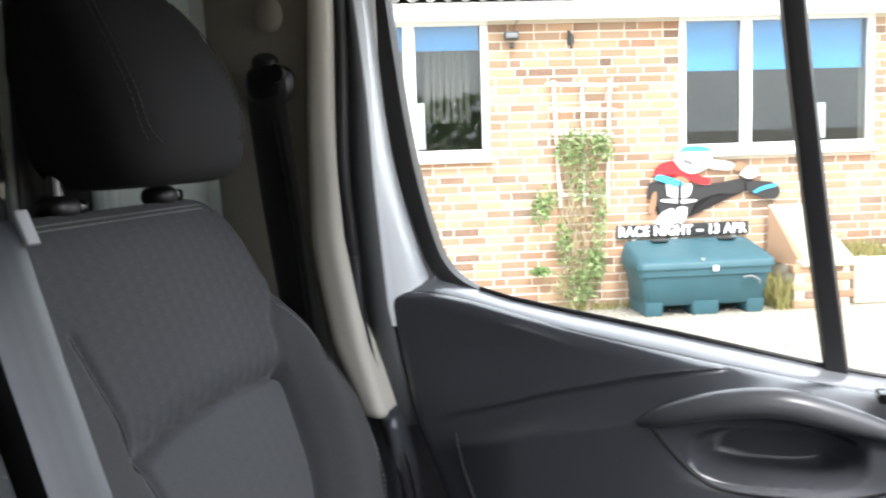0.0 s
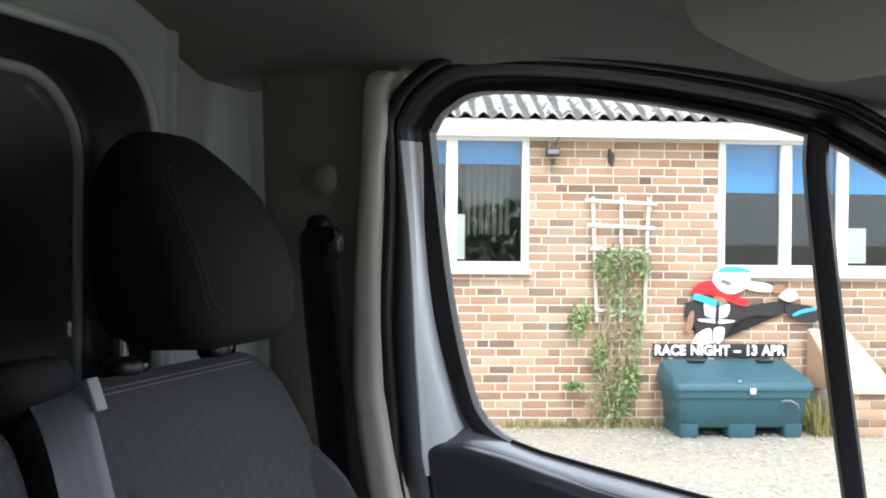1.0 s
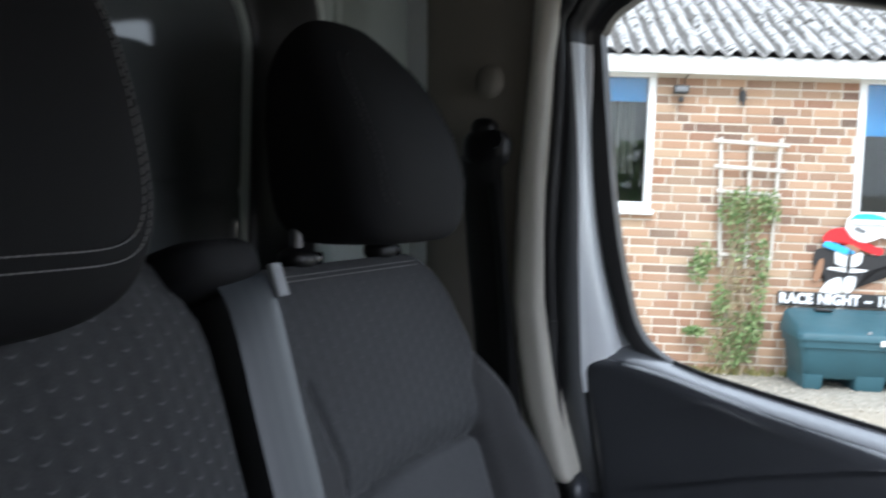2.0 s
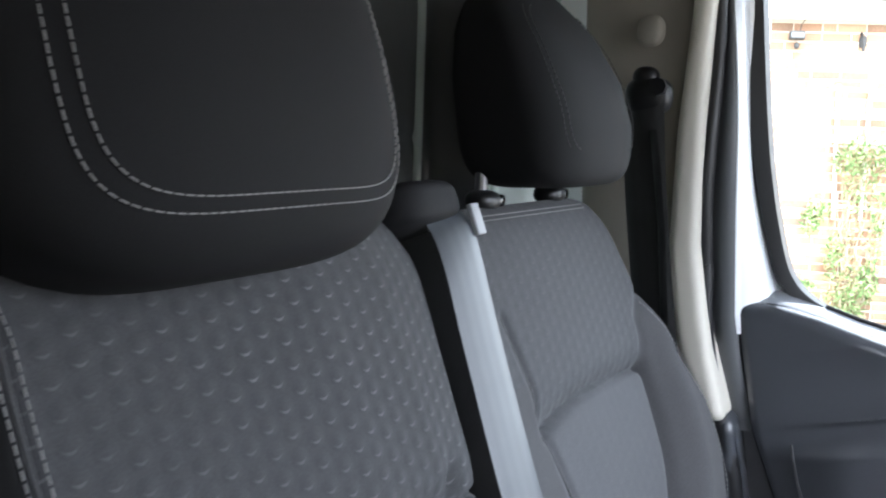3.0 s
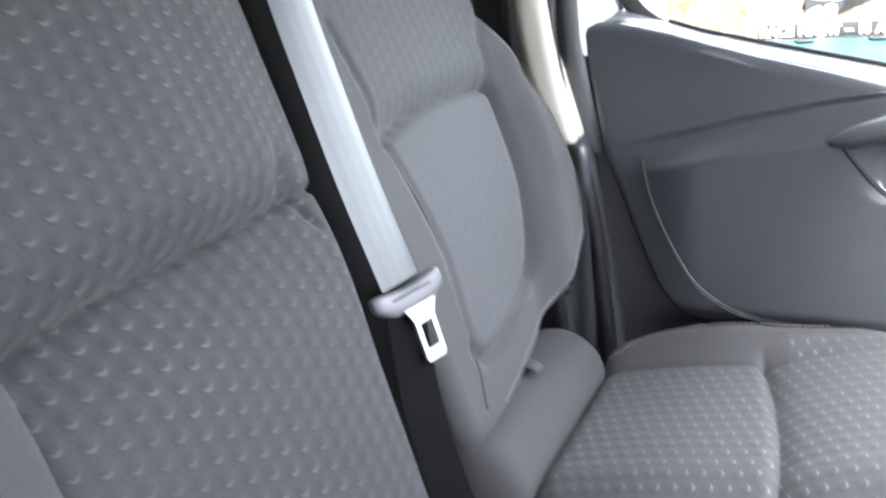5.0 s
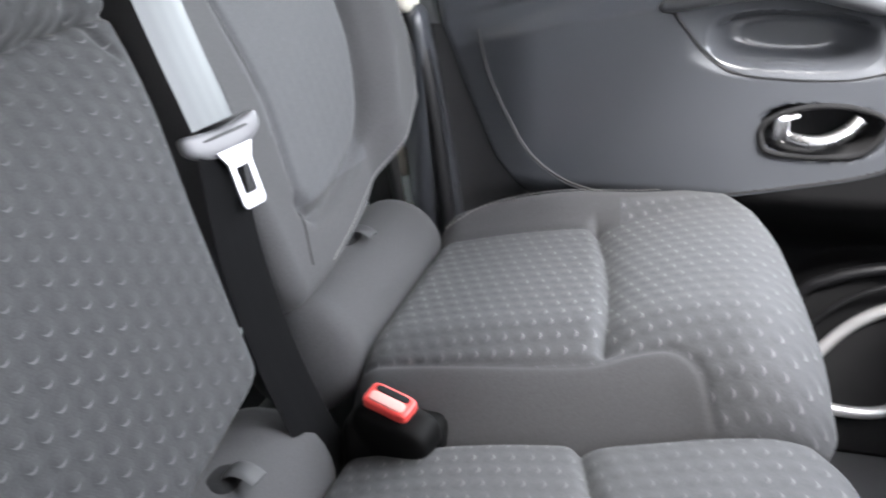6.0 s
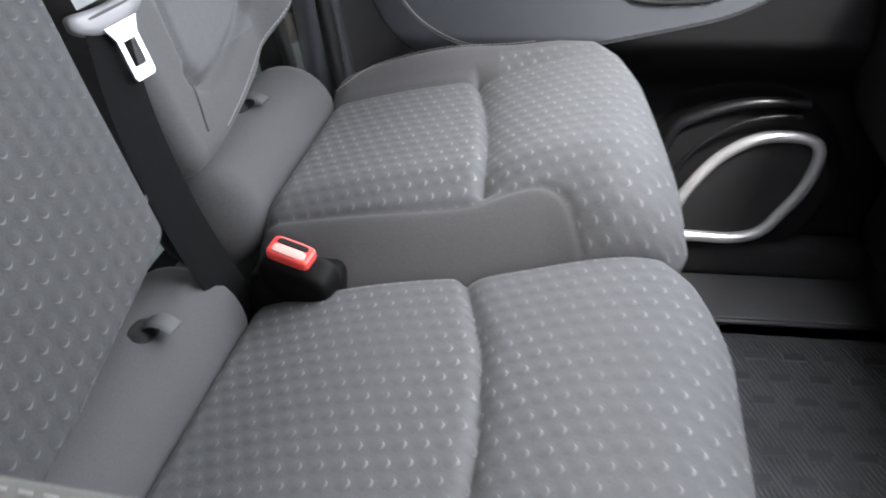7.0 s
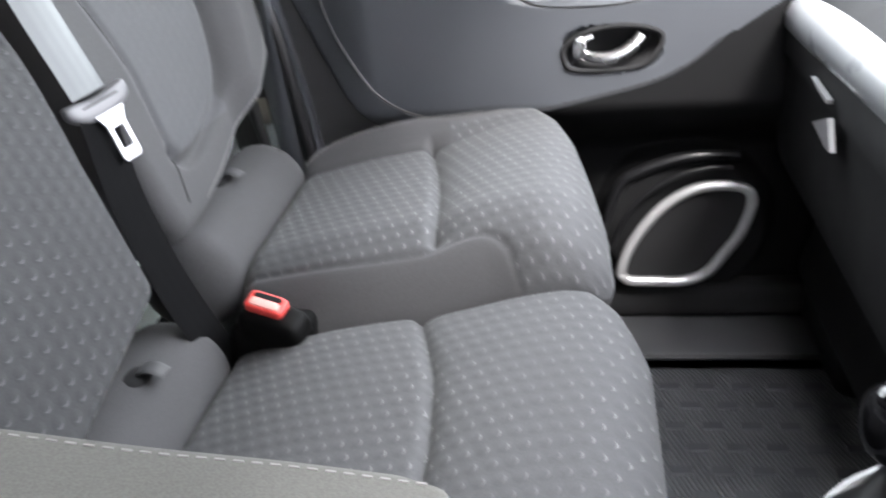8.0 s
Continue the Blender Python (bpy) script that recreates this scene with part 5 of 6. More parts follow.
        tube(name + "_edge", [(x + dx, y - 0.0006, z + dz) for (z, x), y in zip(line, ys_)], 0.0007, PLASTIC, c, "grey line painting the seam's highlight", 6)
    box("rear_jamb", (-0.01, 0.806, 0.60), (0.20, 0.84, 1.29), SILL, d, "dark grey door edge panel", 0.006)
    box("rear_corner", (-0.055, 0.782, 1.05), (-0.002, 0.85, 1.352), BLACK, d, "black corner filler", 0.006)
    tube("rear_seal", smooth_line([(-0.026, 0.764, 1.40), (-0.022, 0.766, 1.32), (-0.006, 0.770, 1.24), (0.020, 0.775, 1.15), (0.040, 0.782, 1.0), (0.052, 0.785, 0.85), (0.06, 0.79, 0.62)], 40), 0.011, RUBBER, d, "black rubber door seal")
    grip = smooth_line([(0.285, 0.757, 1.228), (0.318, 0.752, 1.240), (0.368, 0.747, 1.254), (0.424, 0.745, 1.259), (0.47, 0.747, 1.250), (0.51, 0.752, 1.238), (0.56, 0.758, 1.222)], 50)
    tube("pull_handle", grip.tolist(), [0.0015 + 0.014 * math.sin(math.pi * k / (len(grip) - 1)) ** 0.5 for k in range(len(grip))], PULL, d, "satin grey pull handle", 16)
    box("window_switch", (0.515, 0.745, 1.262), (0.575, 0.775, 1.272), GLOSS, d, "gloss black window switch", 0.003)
    # inner handle: bezel, cup and chrome lever
    bz = [(0.400, 1.103), (0.398, 1.120), (0.410, 1.133), (0.436, 1.143), (0.463, 1.146), (0.490, 1.143), (0.510, 1.134), (0.507, 1.117), (0.490, 1.099), (0.459, 1.094), (0.425, 1.094), (0.406, 1.097)]
    loop = smooth_line([(0.464 + (x - 0.454) * 1.1, 1.105 + (z - 1.119) * 1.08) for x, z in bz + bz[:1]], 60)[:-1]
    bezel = tube("handle_bezel", [(x, 0.752, z) for x, z in loop], 0.0032, GRILLE, d, "black handle surround", closed=True)
    m = len(loop)
    mesh_part("handle_cup", [(x, 0.756, z) for x, z in loop] + [(0.464 + (x - 0.464) * 0.8, 0.785, 1.105 + (z - 1.105) * 0.8) for x, z in loop], [(i, (i + 1) % m, m + (i + 1) % m, m + i) for i in range(m)] + [tuple(m + i for i in range(m))], GRILLE, bezel, "black handle recess")
    lev = smooth_line([(0.420, 0.762, 1.106), (0.426, 0.757, 1.099), (0.440, 0.750, 1.096), (0.460, 0.746, 1.096), (0.478, 0.746, 1.102), (0.492, 0.748, 1.112), (0.501, 0.751, 1.122)], 30)
    ribbon("lever", lev, [(0.1, 0.30, 1)] * len(lev), 0.015, 0.006, CHROME, d, "bright chrome door lever", 0.002)
    rounded("lever_pivot", (0.423, 0.757, 1.108), (0.009, 0.008, 0.015), CHROME, d, "chrome lever pivot", 4.0, n=12)
    tube("lever_arm", [(0.419, 0.755, 1.115), (0.428, 0.754, 1.119), (0.440, 0.756, 1.122)], 0.0034, CHROME, d, "chrome lever arm", 8)
    # speaker
    sp = [(0.476, 0.757), (0.483, 0.785), (0.502, 0.822), (0.535, 0.862), (0.577, 0.888), (0.62, 0.893), (0.650, 0.885), (0.656, 0.862), (0.643, 0.820), (0.620, 0.785), (0.598, 0.757), (0.565, 0.745), (0.52, 0.745), (0.488, 0.747)]
    loop = smooth_line(sp + sp[:1], 84)[:-1]
    ringy = tube("speaker_ring", [(x, 0.806, z) for x, z in loop], 0.0080, SILVER, d, "silver speaker surround", closed=True)
    m = len(loop)
    mesh_part("speaker_grille", [(x, 0.808, z) for x, z in loop] + [(x, 0.83, z) for x, z in loop], [tuple(range(m)), tuple(range(m, 2 * m))] + [(i, (i + 1) % m, m + (i + 1) % m, m + i) for i in range(m)], GRILLE, ringy, "black speaker grille", smooth=False)
    tube("pod_rim", smooth_line([(0.450, 0.838, 0.80), (0.474, 0.828, 0.885), (0.507, 0.824, 0.911), (0.549, 0.822, 0.927), (0.588, 0.822, 0.932), (0.64, 0.830, 0.928)], 40), 0.0075, SATIN, d, "dark moulded pod rim")
    tube("pod_lip", smooth_line([(0.462, 0.822, 0.79), (0.484, 0.816, 0.843), (0.516, 0.813, 0.882), (0.556, 0.812, 0.907), (0.596, 0.812, 0.917), (0.630, 0.816, 0.916)], 40), 0.0030, SATIN, d, "thin dark pod lip")
    box("door_pocket", (0.15, 0.83, 0.60), (0.80, 0.87, 0.72), GRILLE, d, "black door bottom", 0.02, 3)


# line below which shade is painted on the grey door card
SHADE_X = [0.15, 0.211, 0.28, 0.356, 0.43, 0.50, 0.535, 0.568, 0.60, 0.68, 0.80]
SHADE_Z = [1.0, 1.020, 1.017, 1.025, 1.040, 1.056, 1.068, 1.086, 1.112, 1.16, 1.20]


def skewed(sheet, name, parent):
    """Builds the door card with its rear edge leaning forward towards the sill."""
    ob = sheet.build(name, PLASTIC, parent, "dark grey moulded door card", 230, 300)
    bm = bmesh.new()
    bm.from_mesh(ob.data)
    bmesh.ops.delete(bm, geom=[f for f in bm.faces if len(f.verts) > 8], context="FACES_ONLY")
    bm.to_mesh(ob.data)
    bm.free()
    ob.data.materials.append(PLASTIC_SOFT)
    base = root_of(parent)
    for v in ob.data.vertices:
        z, x = v.co.z + base.z, v.co.x + base.x
        v.co.x += float(sheet.skew(z)) * max(0.0, 1 - x / 0.30) if x < 0.30 else 0.0
    # faces under the line turn charcoal, as the card's lower part is shaded
    for p in ob.data.polygons:
        x, z = p.center.x + base.x, p.center.z + base.z
        p.material_index = 1 if z < np.interp(x, SHADE_X, SHADE_Z) else 0
    return ob


passenger_door()


def sun_visor():
    s = thing("sun_visor", (0.45, 0.50, 1.76), "grey padded sun visor folded against the headlining", "sun visor")
    ring = smooth_line([(0.338, 0.20), (0.334, 0.40), (0.338, 0.465), (0.365, 0.545), (0.415, 0.655), (0.445, 0.665), (0.475, 0.62), (0.56, 0.50), (0.585, 0.40), (0.58, 0.20), (0.46, 0.16), (0.338, 0.20)], 80)[:-1]
    n = len(ring)
    mid = ring.mean(0)
    verts, faces = [], []
    for k, (grow, z) in enumerate(((0.93, 0.0), (0.985, 0.003), (1.0, 0.010), (0.985, 0.017), (0.93, 0.020))):
        for x, y in ring:
            q = mid + (np.array((x, y)) - mid) * grow
            verts.append((q[0], q[1], 1.744 + z - 0.10 * (q[0] - 0.40)))
    for k in range(4):
        for i in range(n):
            j = (i + 1) % n
            faces.append((k * n + i, k * n + j, (k + 1) * n + j, (k + 1) * n + i))
    faces += [tuple(range(n)), tuple(4 * n + i for i in range(n))]
    mesh_part("pad", verts, faces, HEADLINING, s, "grey visor pad")
    tube("hinge_rod", [(0.46, 0.42, 1.775), (0.46, 0.60, 1.79)], 0.008, GREY_TRIM, s, "grey hinge rod")


sun_visor()

# ---- outside: ground and house ----
YAW = 22.03
HOUSE = pose(-1.5994, 7.8356, 0.0, 0, 0, YAW)


def hw(x, y, z):
    """A place of the house's own plan (x along the wall, y behind it, z up) in the world."""
    return HOUSE @ Vector((x, y, z))


def ground():
    n = 60
    rng = np.random.RandomState(5)
    verts, faces = [], []
    steps = np.concatenate([-np.geomspace(900, 12, 12), np.linspace(-10, 14, 44), np.geomspace(16, 900, 12)])
    k = len(steps)
    for y in steps:
        for x in steps:
            near = math.hypot(x, y - 5) < 14
            verts.append((x, y, (0.012 * noise.noise((x * 1.3, y * 1.3, 0)) + 0.008 * noise.noise((x * 4, y * 4, 3))) if near else 0.0))
    for i in range(k - 1):
        for j in range(k - 1):
            faces.append((i * k + j, i * k + j + 1, (i + 1) * k + j + 1, (i + 1) * k + j))
    tagged(mesh_part("ground", verts, faces, GRAVEL), "pale gravel yard in front of the house", "gravel yard", kind="structure")
    # loose stones by the wall
    verts, faces = [], []
    for i in range(1100):
        p = hw(rng.uniform(-1.5, 4.0), -0.05 - abs(rng.normal(0, 1.1)), 0)
        r = rng.uniform(0.006, 0.015)
        a = len(verts)
        for d in ((1, 0, 0), (-1, 0, 0), (0, 1, 0), (0, -1, 0), (0, 0, 0.7), (0, 0, -0.7)):
            q = Vector(d) * r * rng.uniform(0.7, 1.3)
            verts.append((p.x + q.x, p.y + q.y, 0.010 + q.z))
        for f in ((0, 2, 4), (2, 1, 4), (1, 3, 4), (3, 0, 4), (2, 0, 5), (1, 2, 5), (3, 1, 5), (0, 3, 5)):
            faces.append(tuple(a + x for x in f))
    tagged(mesh_part("gravel_stones", verts, faces, STONE, smooth=False), "loose pale stones strewn by the house wall", "stones", kind="stuff")


ground()

WALL_X0, WALL_X1, WALL_TOP = -3.4, 6.2, 2.52
LW = (-0.99, 0.02, 1.36, 2.52)
RW = (1.685, 3.46, 1.345, 2.52)


def house_box(name, x0, x1, y0, y1, z0, z1, material, parent=None, label="", bevel=0.004):
    c = hw((x0 + x1) / 2, (y0 + y1) / 2, (z0 + z1) / 2)
    s = Vector((x1 - x0, y1 - y0, z1 - z0)) / 2
    return box(name, c - s, c + s, material, parent, label, bevel, turn=Matrix.Rotation(radians(YAW), 3, "Z"))


def house():
    h = thing("brick_bungalow", hw(1.0, 0.1, 0), "low brick bungalow with white windows and a corrugated roof", "house")
    # inner leaf behind the bricks, in pieces round the openings
    spans = [(WALL_X0, LW[0]), (LW[1], RW[0]), (RW[1], WALL_X1)]
    for a, b in spans:
        house_box("wall", a, b, 0.005, 0.26, 0, WALL_TOP, MORTAR, h, "mortar and wall core", 0)
    for a, b, z0, z1 in (LW, RW):
        house_box("wall", a, b, 0.005, 0.26, 0, z0 - 0.03, MORTAR, h, "mortar and wall core", 0)
    house_box("fascia", WALL_X0, WALL_X1, -0.16, -0.13, 2.49, 2.637, UPVC, h, "white fascia board")
    house_box("soffit", WALL_X0, WALL_X1, -0.13, 0.26, 2.515, 2.535, UPVC, h, "white soffit")
    # added board keeps sky light out of the gap under the roof sheets
    house_box("eaves_filler", WALL_X0, WALL_X1, 0.20, 0.24, 2.535, 2.80, ROOM, h, "added dark board blocking the sky behind the eaves", 0)
    # corrugated roof
    nx = 9 * 96
    verts, faces = [], []
    pitch = 0.146
    xs = np.linspace(WALL_X0, WALL_X1, nx)
    slope = math.tan(radians(24))
    rows = [(0.0, 0.0), (0.95, 0.0), (0.951, 0.020), (1.9, 0.020), (1.901, 0.040), (3.4, 0.040)]
    for d, lift in rows:
        for x in xs:
            z = 2.655 + d * slope + lift + 0.027 * math.sin(2 * math.pi * x / pitch)
            verts.append(hw(x, -0.205 + d, z))
    top = len(verts)
    verts += [v + Vector((0, 0, 0.010)) for v in verts]
    for i in range(len(rows) - 1):
        for j in range(nx - 1):
            q = (i * nx + j, i * nx + j + 1, (i + 1) * nx + j + 1, (i + 1) * nx + j)
            faces += [q, tuple(top + k for k in q)]
    for j in range(nx - 1):
        faces.append((j, j + 1, top + j + 1, top + j))
    mesh_part("roof", verts, faces, ROOF, h, "lichened corrugated cement roof, darker in its furrows")
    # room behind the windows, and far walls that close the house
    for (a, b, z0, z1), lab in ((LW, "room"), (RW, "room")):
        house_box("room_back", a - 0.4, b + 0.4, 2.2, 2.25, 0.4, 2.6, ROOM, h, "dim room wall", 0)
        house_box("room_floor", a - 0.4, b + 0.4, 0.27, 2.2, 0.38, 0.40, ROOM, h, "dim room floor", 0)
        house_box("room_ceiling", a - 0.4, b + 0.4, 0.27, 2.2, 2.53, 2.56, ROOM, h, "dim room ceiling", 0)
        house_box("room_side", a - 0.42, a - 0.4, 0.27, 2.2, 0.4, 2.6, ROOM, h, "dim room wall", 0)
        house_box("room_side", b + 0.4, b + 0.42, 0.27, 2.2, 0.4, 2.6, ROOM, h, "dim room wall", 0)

    def window(x0, x1, z0, z1, bars, blind_z, curtain=False):
        w = thing("window", hw((x0 + x1) / 2, 0.05, z0), "", "")
        w.parent = h
        w.location = w.location - h.location
        for key in ("label", "category"):
            if key in w:
                del w[key]
        f = 0.062
        for a, b, c, d in ((x0, x1, z0, z0 + f), (x0, x1, z1 - 0.055, z1)):
            house_box("frame_rail", a, b, -0.015, 0.06, c, d, UPVC, w, "white frame rail", 0.006)
        for x in [x0 + f / 2, x1 - f / 2] + bars:
            wide = f / 2 if x in (x0 + f / 2, x1 - f / 2) else 0.050
            house_box("frame_post", x - wide, x + wide, -0.013, 0.058, z0 + f, z1 - 0.055, UPVC, w, "white frame post", 0.006)
        house_box("sill", x0 - 0.02, x1 + 0.02, -0.07, 0.05, z0 - 0.045, z0, UPVC, w, "white sill", 0.008)
        edges = [x0 + f] + [e for b in bars for e in (b - 0.05, b + 0.05)] + [x1 - f]
        for a, b in zip(edges[::2], edges[1::2]):
            p = [hw(a, 0.03, z0 + f), hw(b, 0.03, z0 + f), hw(b, 0.03, z1 - 0.055), hw(a, 0.03, z1 - 0.055)]
            g = wall_sheet("pane", p, 0.004, PANE, w, "window glass")
            g.visible_shadow = False
        house_box("blind", x0 + f, x1 - f, 0.10, 0.106, blind_z, z1 - 0.03, BLIND, w, "blue roller blind half drawn", 0)
        if curtain:
            for k in range(7):
                xx = x0 + 0.50 + k * 0.058
                tube("curtain", [hw(xx, 0.22, z0 + 0.3), hw(xx, 0.22, z1 - 0.1)], 0.022, CURTAIN, w, "grey curtain fold", 10)

    window(*LW, [-0.65], 2.27, True)
    window(*RW, [2.29, 2.80], 2.045)
    house_box("notice", 2.88, 3.04, 0.045, 0.05, 1.43, 1.74, PAPER, h, "white notice behind the glass", 0)
    house_box("notice", -0.60, -0.53, 0.045, 0.05, 1.44, 1.83, PAPER, h, "white notice behind the glass", 0)
    return h


HOUSE_OB = house()


def lamp():
    s = thing("security_light", hw(0.20, -0.06, 2.33), "small dark security light on the brick wall", "wall light")
    house_box("bracket", 0.185, 0.225, -0.05, 0.0, 2.35, 2.38, LAMP_BODY, s, "", 0.004)
    house_box("flood_head", 0.15, 0.27, -0.12, -0.04, 2.33, 2.40, LAMP_BODY, s, "dark lamp head", 0.012)
    house_box("lens", 0.16, 0.26, -0.126, -0.118, 2.345, 2.385, GREY_TRIM, s, "grey lamp glass", 0.003)
    rounded("sensor", hw(0.215, -0.07, 2.285), (0.022, 0.022, 0.026), LAMP_BODY, s, "dark sensor bulb", 2.2, n=12)
    s2 = thing("wall_bracket", hw(0.73, -0.03, 2.33), "weathered hook bracket on the brick wall", "bracket")
    tube("arm", [hw(0.72, 0.0, 2.40), hw(0.72, -0.08, 2.34), hw(0.73, -0.06, 2.25)], 0.012, LAMP_BODY, s2)
    rounded("hook_plate", hw(0.73, -0.02, 2.33), (0.03, 0.012, 0.05), LAMP_BODY, s2, "", 3.0, n=10)
    s3 = thing("wall_cable", hw(0.26, -0.01, 2.45), "thin dark cable running up to the eaves", "cable")
    tube("wire", [hw(0.24, -0.03, 2.39), hw(0.25, -0.02, 2.46), hw(0.29, -0.14, 2.53)], 0.004, LAMP_BODY, s3)


lamp()


def trellis():
    s = thing("trellis", hw(0.82, -0.04, 0), "weathered pale wooden trellis on the wall", "trellis")
    for i, (x0, x1) in enumerate(((0.57, 0.66), (0.82, 0.83), (1.06, 1.00))):
        p, q = hw(x0, -0.035, 1.99), hw(x0 + (x1 - x0) * 0.5, -0.035, 0.9)
        ribbon("upright", [p.lerp(q, k) for k in np.linspace(0, 1, 8)], [tuple(hw(1, 0, 0) - hw(0, 0, 0))] * 8, 0.034, 0.016, WOOD, s, "pale wooden slat")
    for z, a, b in ((1.945, 0.50, 1.13), (1.735, 0.52, 1.11), (1.53, 0.55, 1.08), (1.0, 0.60, 1.04)):
        p, q = hw(a, -0.052, z + 0.012), hw(b, -0.052, z - 0.012)
        ribbon("crosspiece", [p.lerp(q, k) for k in np.linspace(0, 1, 8)], [(0, 0, 1)] * 8, 0.034, 0.014, WOOD, s, "pale wooden slat")


trellis()


def climber():
    s = thing("climbing_plant", hw(0.8, -0.08, 0), "leafy green climber with dry stems on a trellis", "climbing plant")
    rng = np.random.RandomState(11)
    for k in range(17):
        x = rng.uniform(0.60, 0.97)
        pts = [hw(x, -0.08, 0.0)]
        top = rng.uniform(0.9, 1.6)
        for t in np.linspace(0.1, 1, 9):
            x += rng.normal(0, 0.035)
            pts.append(hw(min(1.02, max(0.5, x)), -0.07 + rng.normal(0, 0.02), t * top))
        tube("stem", smooth_line(pts, 32).tolist(), 0.006 if k < 6 else 0.0035, TWIG, s, "dry brown stem", 5)

    def leaves(name, count, material, blobs, label, size):
        verts, faces = [], []
        for i in range(count):
            bx, bz, rx, rz = blobs[rng.randint(len(blobs))]
            a, r = rng.uniform(0, 2 * math.pi), rng.uniform(0, 1) ** 0.6
            c = hw(bx + rx * r * math.cos(a), -0.07 - abs(rng.normal(0, 0.05)), max(0.02, bz + rz * r * math.sin(a)))
            d = Vector(rng.normal(0, 1, 3)).normalized()
            e = d.cross(Vector(rng.normal(0, 1, 3))).normalized()
            f = d.cross(e)
            L, W = size * rng.uniform(0.6, 1.4), size * rng.uniform(0.22, 0.4)
            i0 = len(verts)
            verts += [c - d * L, c + e * W + f * W * 0.4, c + d * L, c - e * W + f * W * 0.4]
            faces += [(i0, i0 + 1, i0 + 2), (i0, i0 + 2, i0 + 3)]
        mesh_part(name, verts, faces, material, s, label, smooth=False, kind="stuff")

    leaves("foliage", 1500, LEAF, [(0.80, 1.42, 0.22, 0.16), (0.68, 1.40, 0.12, 0.15), (0.98, 1.42, 0.10, 0.15), (0.80, 1.15, 0.16, 0.2), (0.48, 0.98, 0.10, 0.13), (0.44, 0.88, 0.09, 0.12), (0.80, 0.32, 0.14, 0.22), (0.72, 0.22, 0.16, 0.16), (0.62, 0.62, 0.08, 0.25), (0.92, 0.45, 0.08, 0.2), (0.95, 0.85, 0.06, 0.3), (0.42, 0.36, 0.10, 0.04)], "small green leaves", 0.032)
    leaves("dry_foliage", 420, LEAF_DRY, [(0.78, 0.8, 0.17, 0.35), (0.74, 0.45, 0.2, 0.35), (0.6, 0.2, 0.18, 0.18), (0.8, 1.3, 0.2, 0.2)], "dry pale leaves", 0.026)


climber()


def grit_bin():
    s = thing("grit_bin", hw(1.72, -0.33, 0), "teal moulded plastic grit bin with a sloping lid", "grit bin")
    x0, x1 = 1.13, 2.30

    def loft(name, rows, material, label, parent=s, r=0.06):
        """Rings of rounded rectangles at heights: (z, xa, xb, ya, yb), bottom up."""
        verts, faces = [], []
        m = 28
        for z, xa, xb, ya, yb, tilt in rows:
            for cx, cy, a0 in ((xb - r, yb - r, 0), (xa + r, yb - r, 90), (xa + r, ya + r, 180), (xb - r, ya + r, 270)):
                for k in range(7):
                    w = radians(a0 + 15 * k)
                    x, y = cx + r * math.cos(w), cy + r * math.sin(w)
                    verts.append(hw(x, y, z + tilt * (y - ya) / (yb - ya)))
        for i in range(len(rows) - 1):
            for k in range(m):
                faces.append((i * m + k, i * m + (k + 1) % m, (i + 1) * m + (k + 1) % m, (i + 1) * m + k))
        faces += [tuple(range(m)), tuple((len(rows) - 1) * m + k for k in range(m))]
        return mesh_part(name, verts, faces, material, parent, label)

    loft("body", [(0.085, 1.22, 2.21, -0.52, -0.08, 0), (0.10, 1.20, 2.23, -0.54, -0.07, 0), (0.335, 1.165, 2.265, -0.575, -0.055, 0), (0.340, 1.145, 2.285, -0.595, -0.05, 0), (0.40, 1.14, 2.29, -0.60, -0.05, 0)], TEAL, "teal bin body")
    for a, b in ((1.20, 1.36), (1.60, 1.84), (2.07, 2.23)):
        loft("foot", [(0.0, a + 0.012, b - 0.012, -0.53, -0.09, 0), (0.03, a + 0.004, b - 0.004, -0.54, -0.08, 0), (0.12, a, b, -0.545, -0.08, 0)], TEAL, "moulded foot", s, 0.022)
    house_box("skirt", 1.23, 2.20, -0.16, -0.10, 0.0, 0.10, TEAL, s, "moulded rear skirt", 0.01)
    lid = loft("lid", [(0.402, 1.125, 2.305, -0.615, -0.045, 0), (0.445, 1.125, 2.305, -0.615, -0.045, 0), (0.455, 1.135, 2.295, -0.605, -0.05, 0.03), (0.475, 1.15, 2.28, -0.57, -0.055, 0.09), (0.50, 1.17, 2.26, -0.48, -0.06, 0.085), (0.535, 1.19, 2.24, -0.33, -0.07, 0.055), (0.565, 1.21, 2.22, -0.22, -0.08, 0.03)], TEAL, "teal sloping lid")
    house_box("catch", 1.755, 1.80, -0.625, -0.612, 0.375, 0.42, SIGN_WHITE, s, "white catch", 0.004)
    house_box("badge", 1.66, 1.69, -0.60, -0.590, 0.462, 0.485, PALE, s, "pale badge", 0.003)
    for x in (1.45, 2.05):
        house_box("hinge_recess", x - 0.07, x + 0.07, -0.20, -0.12, 0.583, 0.597, BLACK, lid, "dark hinge recess", 0.004)
    tube("handle", smooth_line([hw(2.02, -0.60, 0.31), hw(2.08, -0.625, 0.32), hw(2.14, -0.625, 0.29), hw(2.16, -0.60, 0.25)], 20).tolist(), 0.010, GREY_TRIM, s, "pale worn grab mark")


grit_bin()


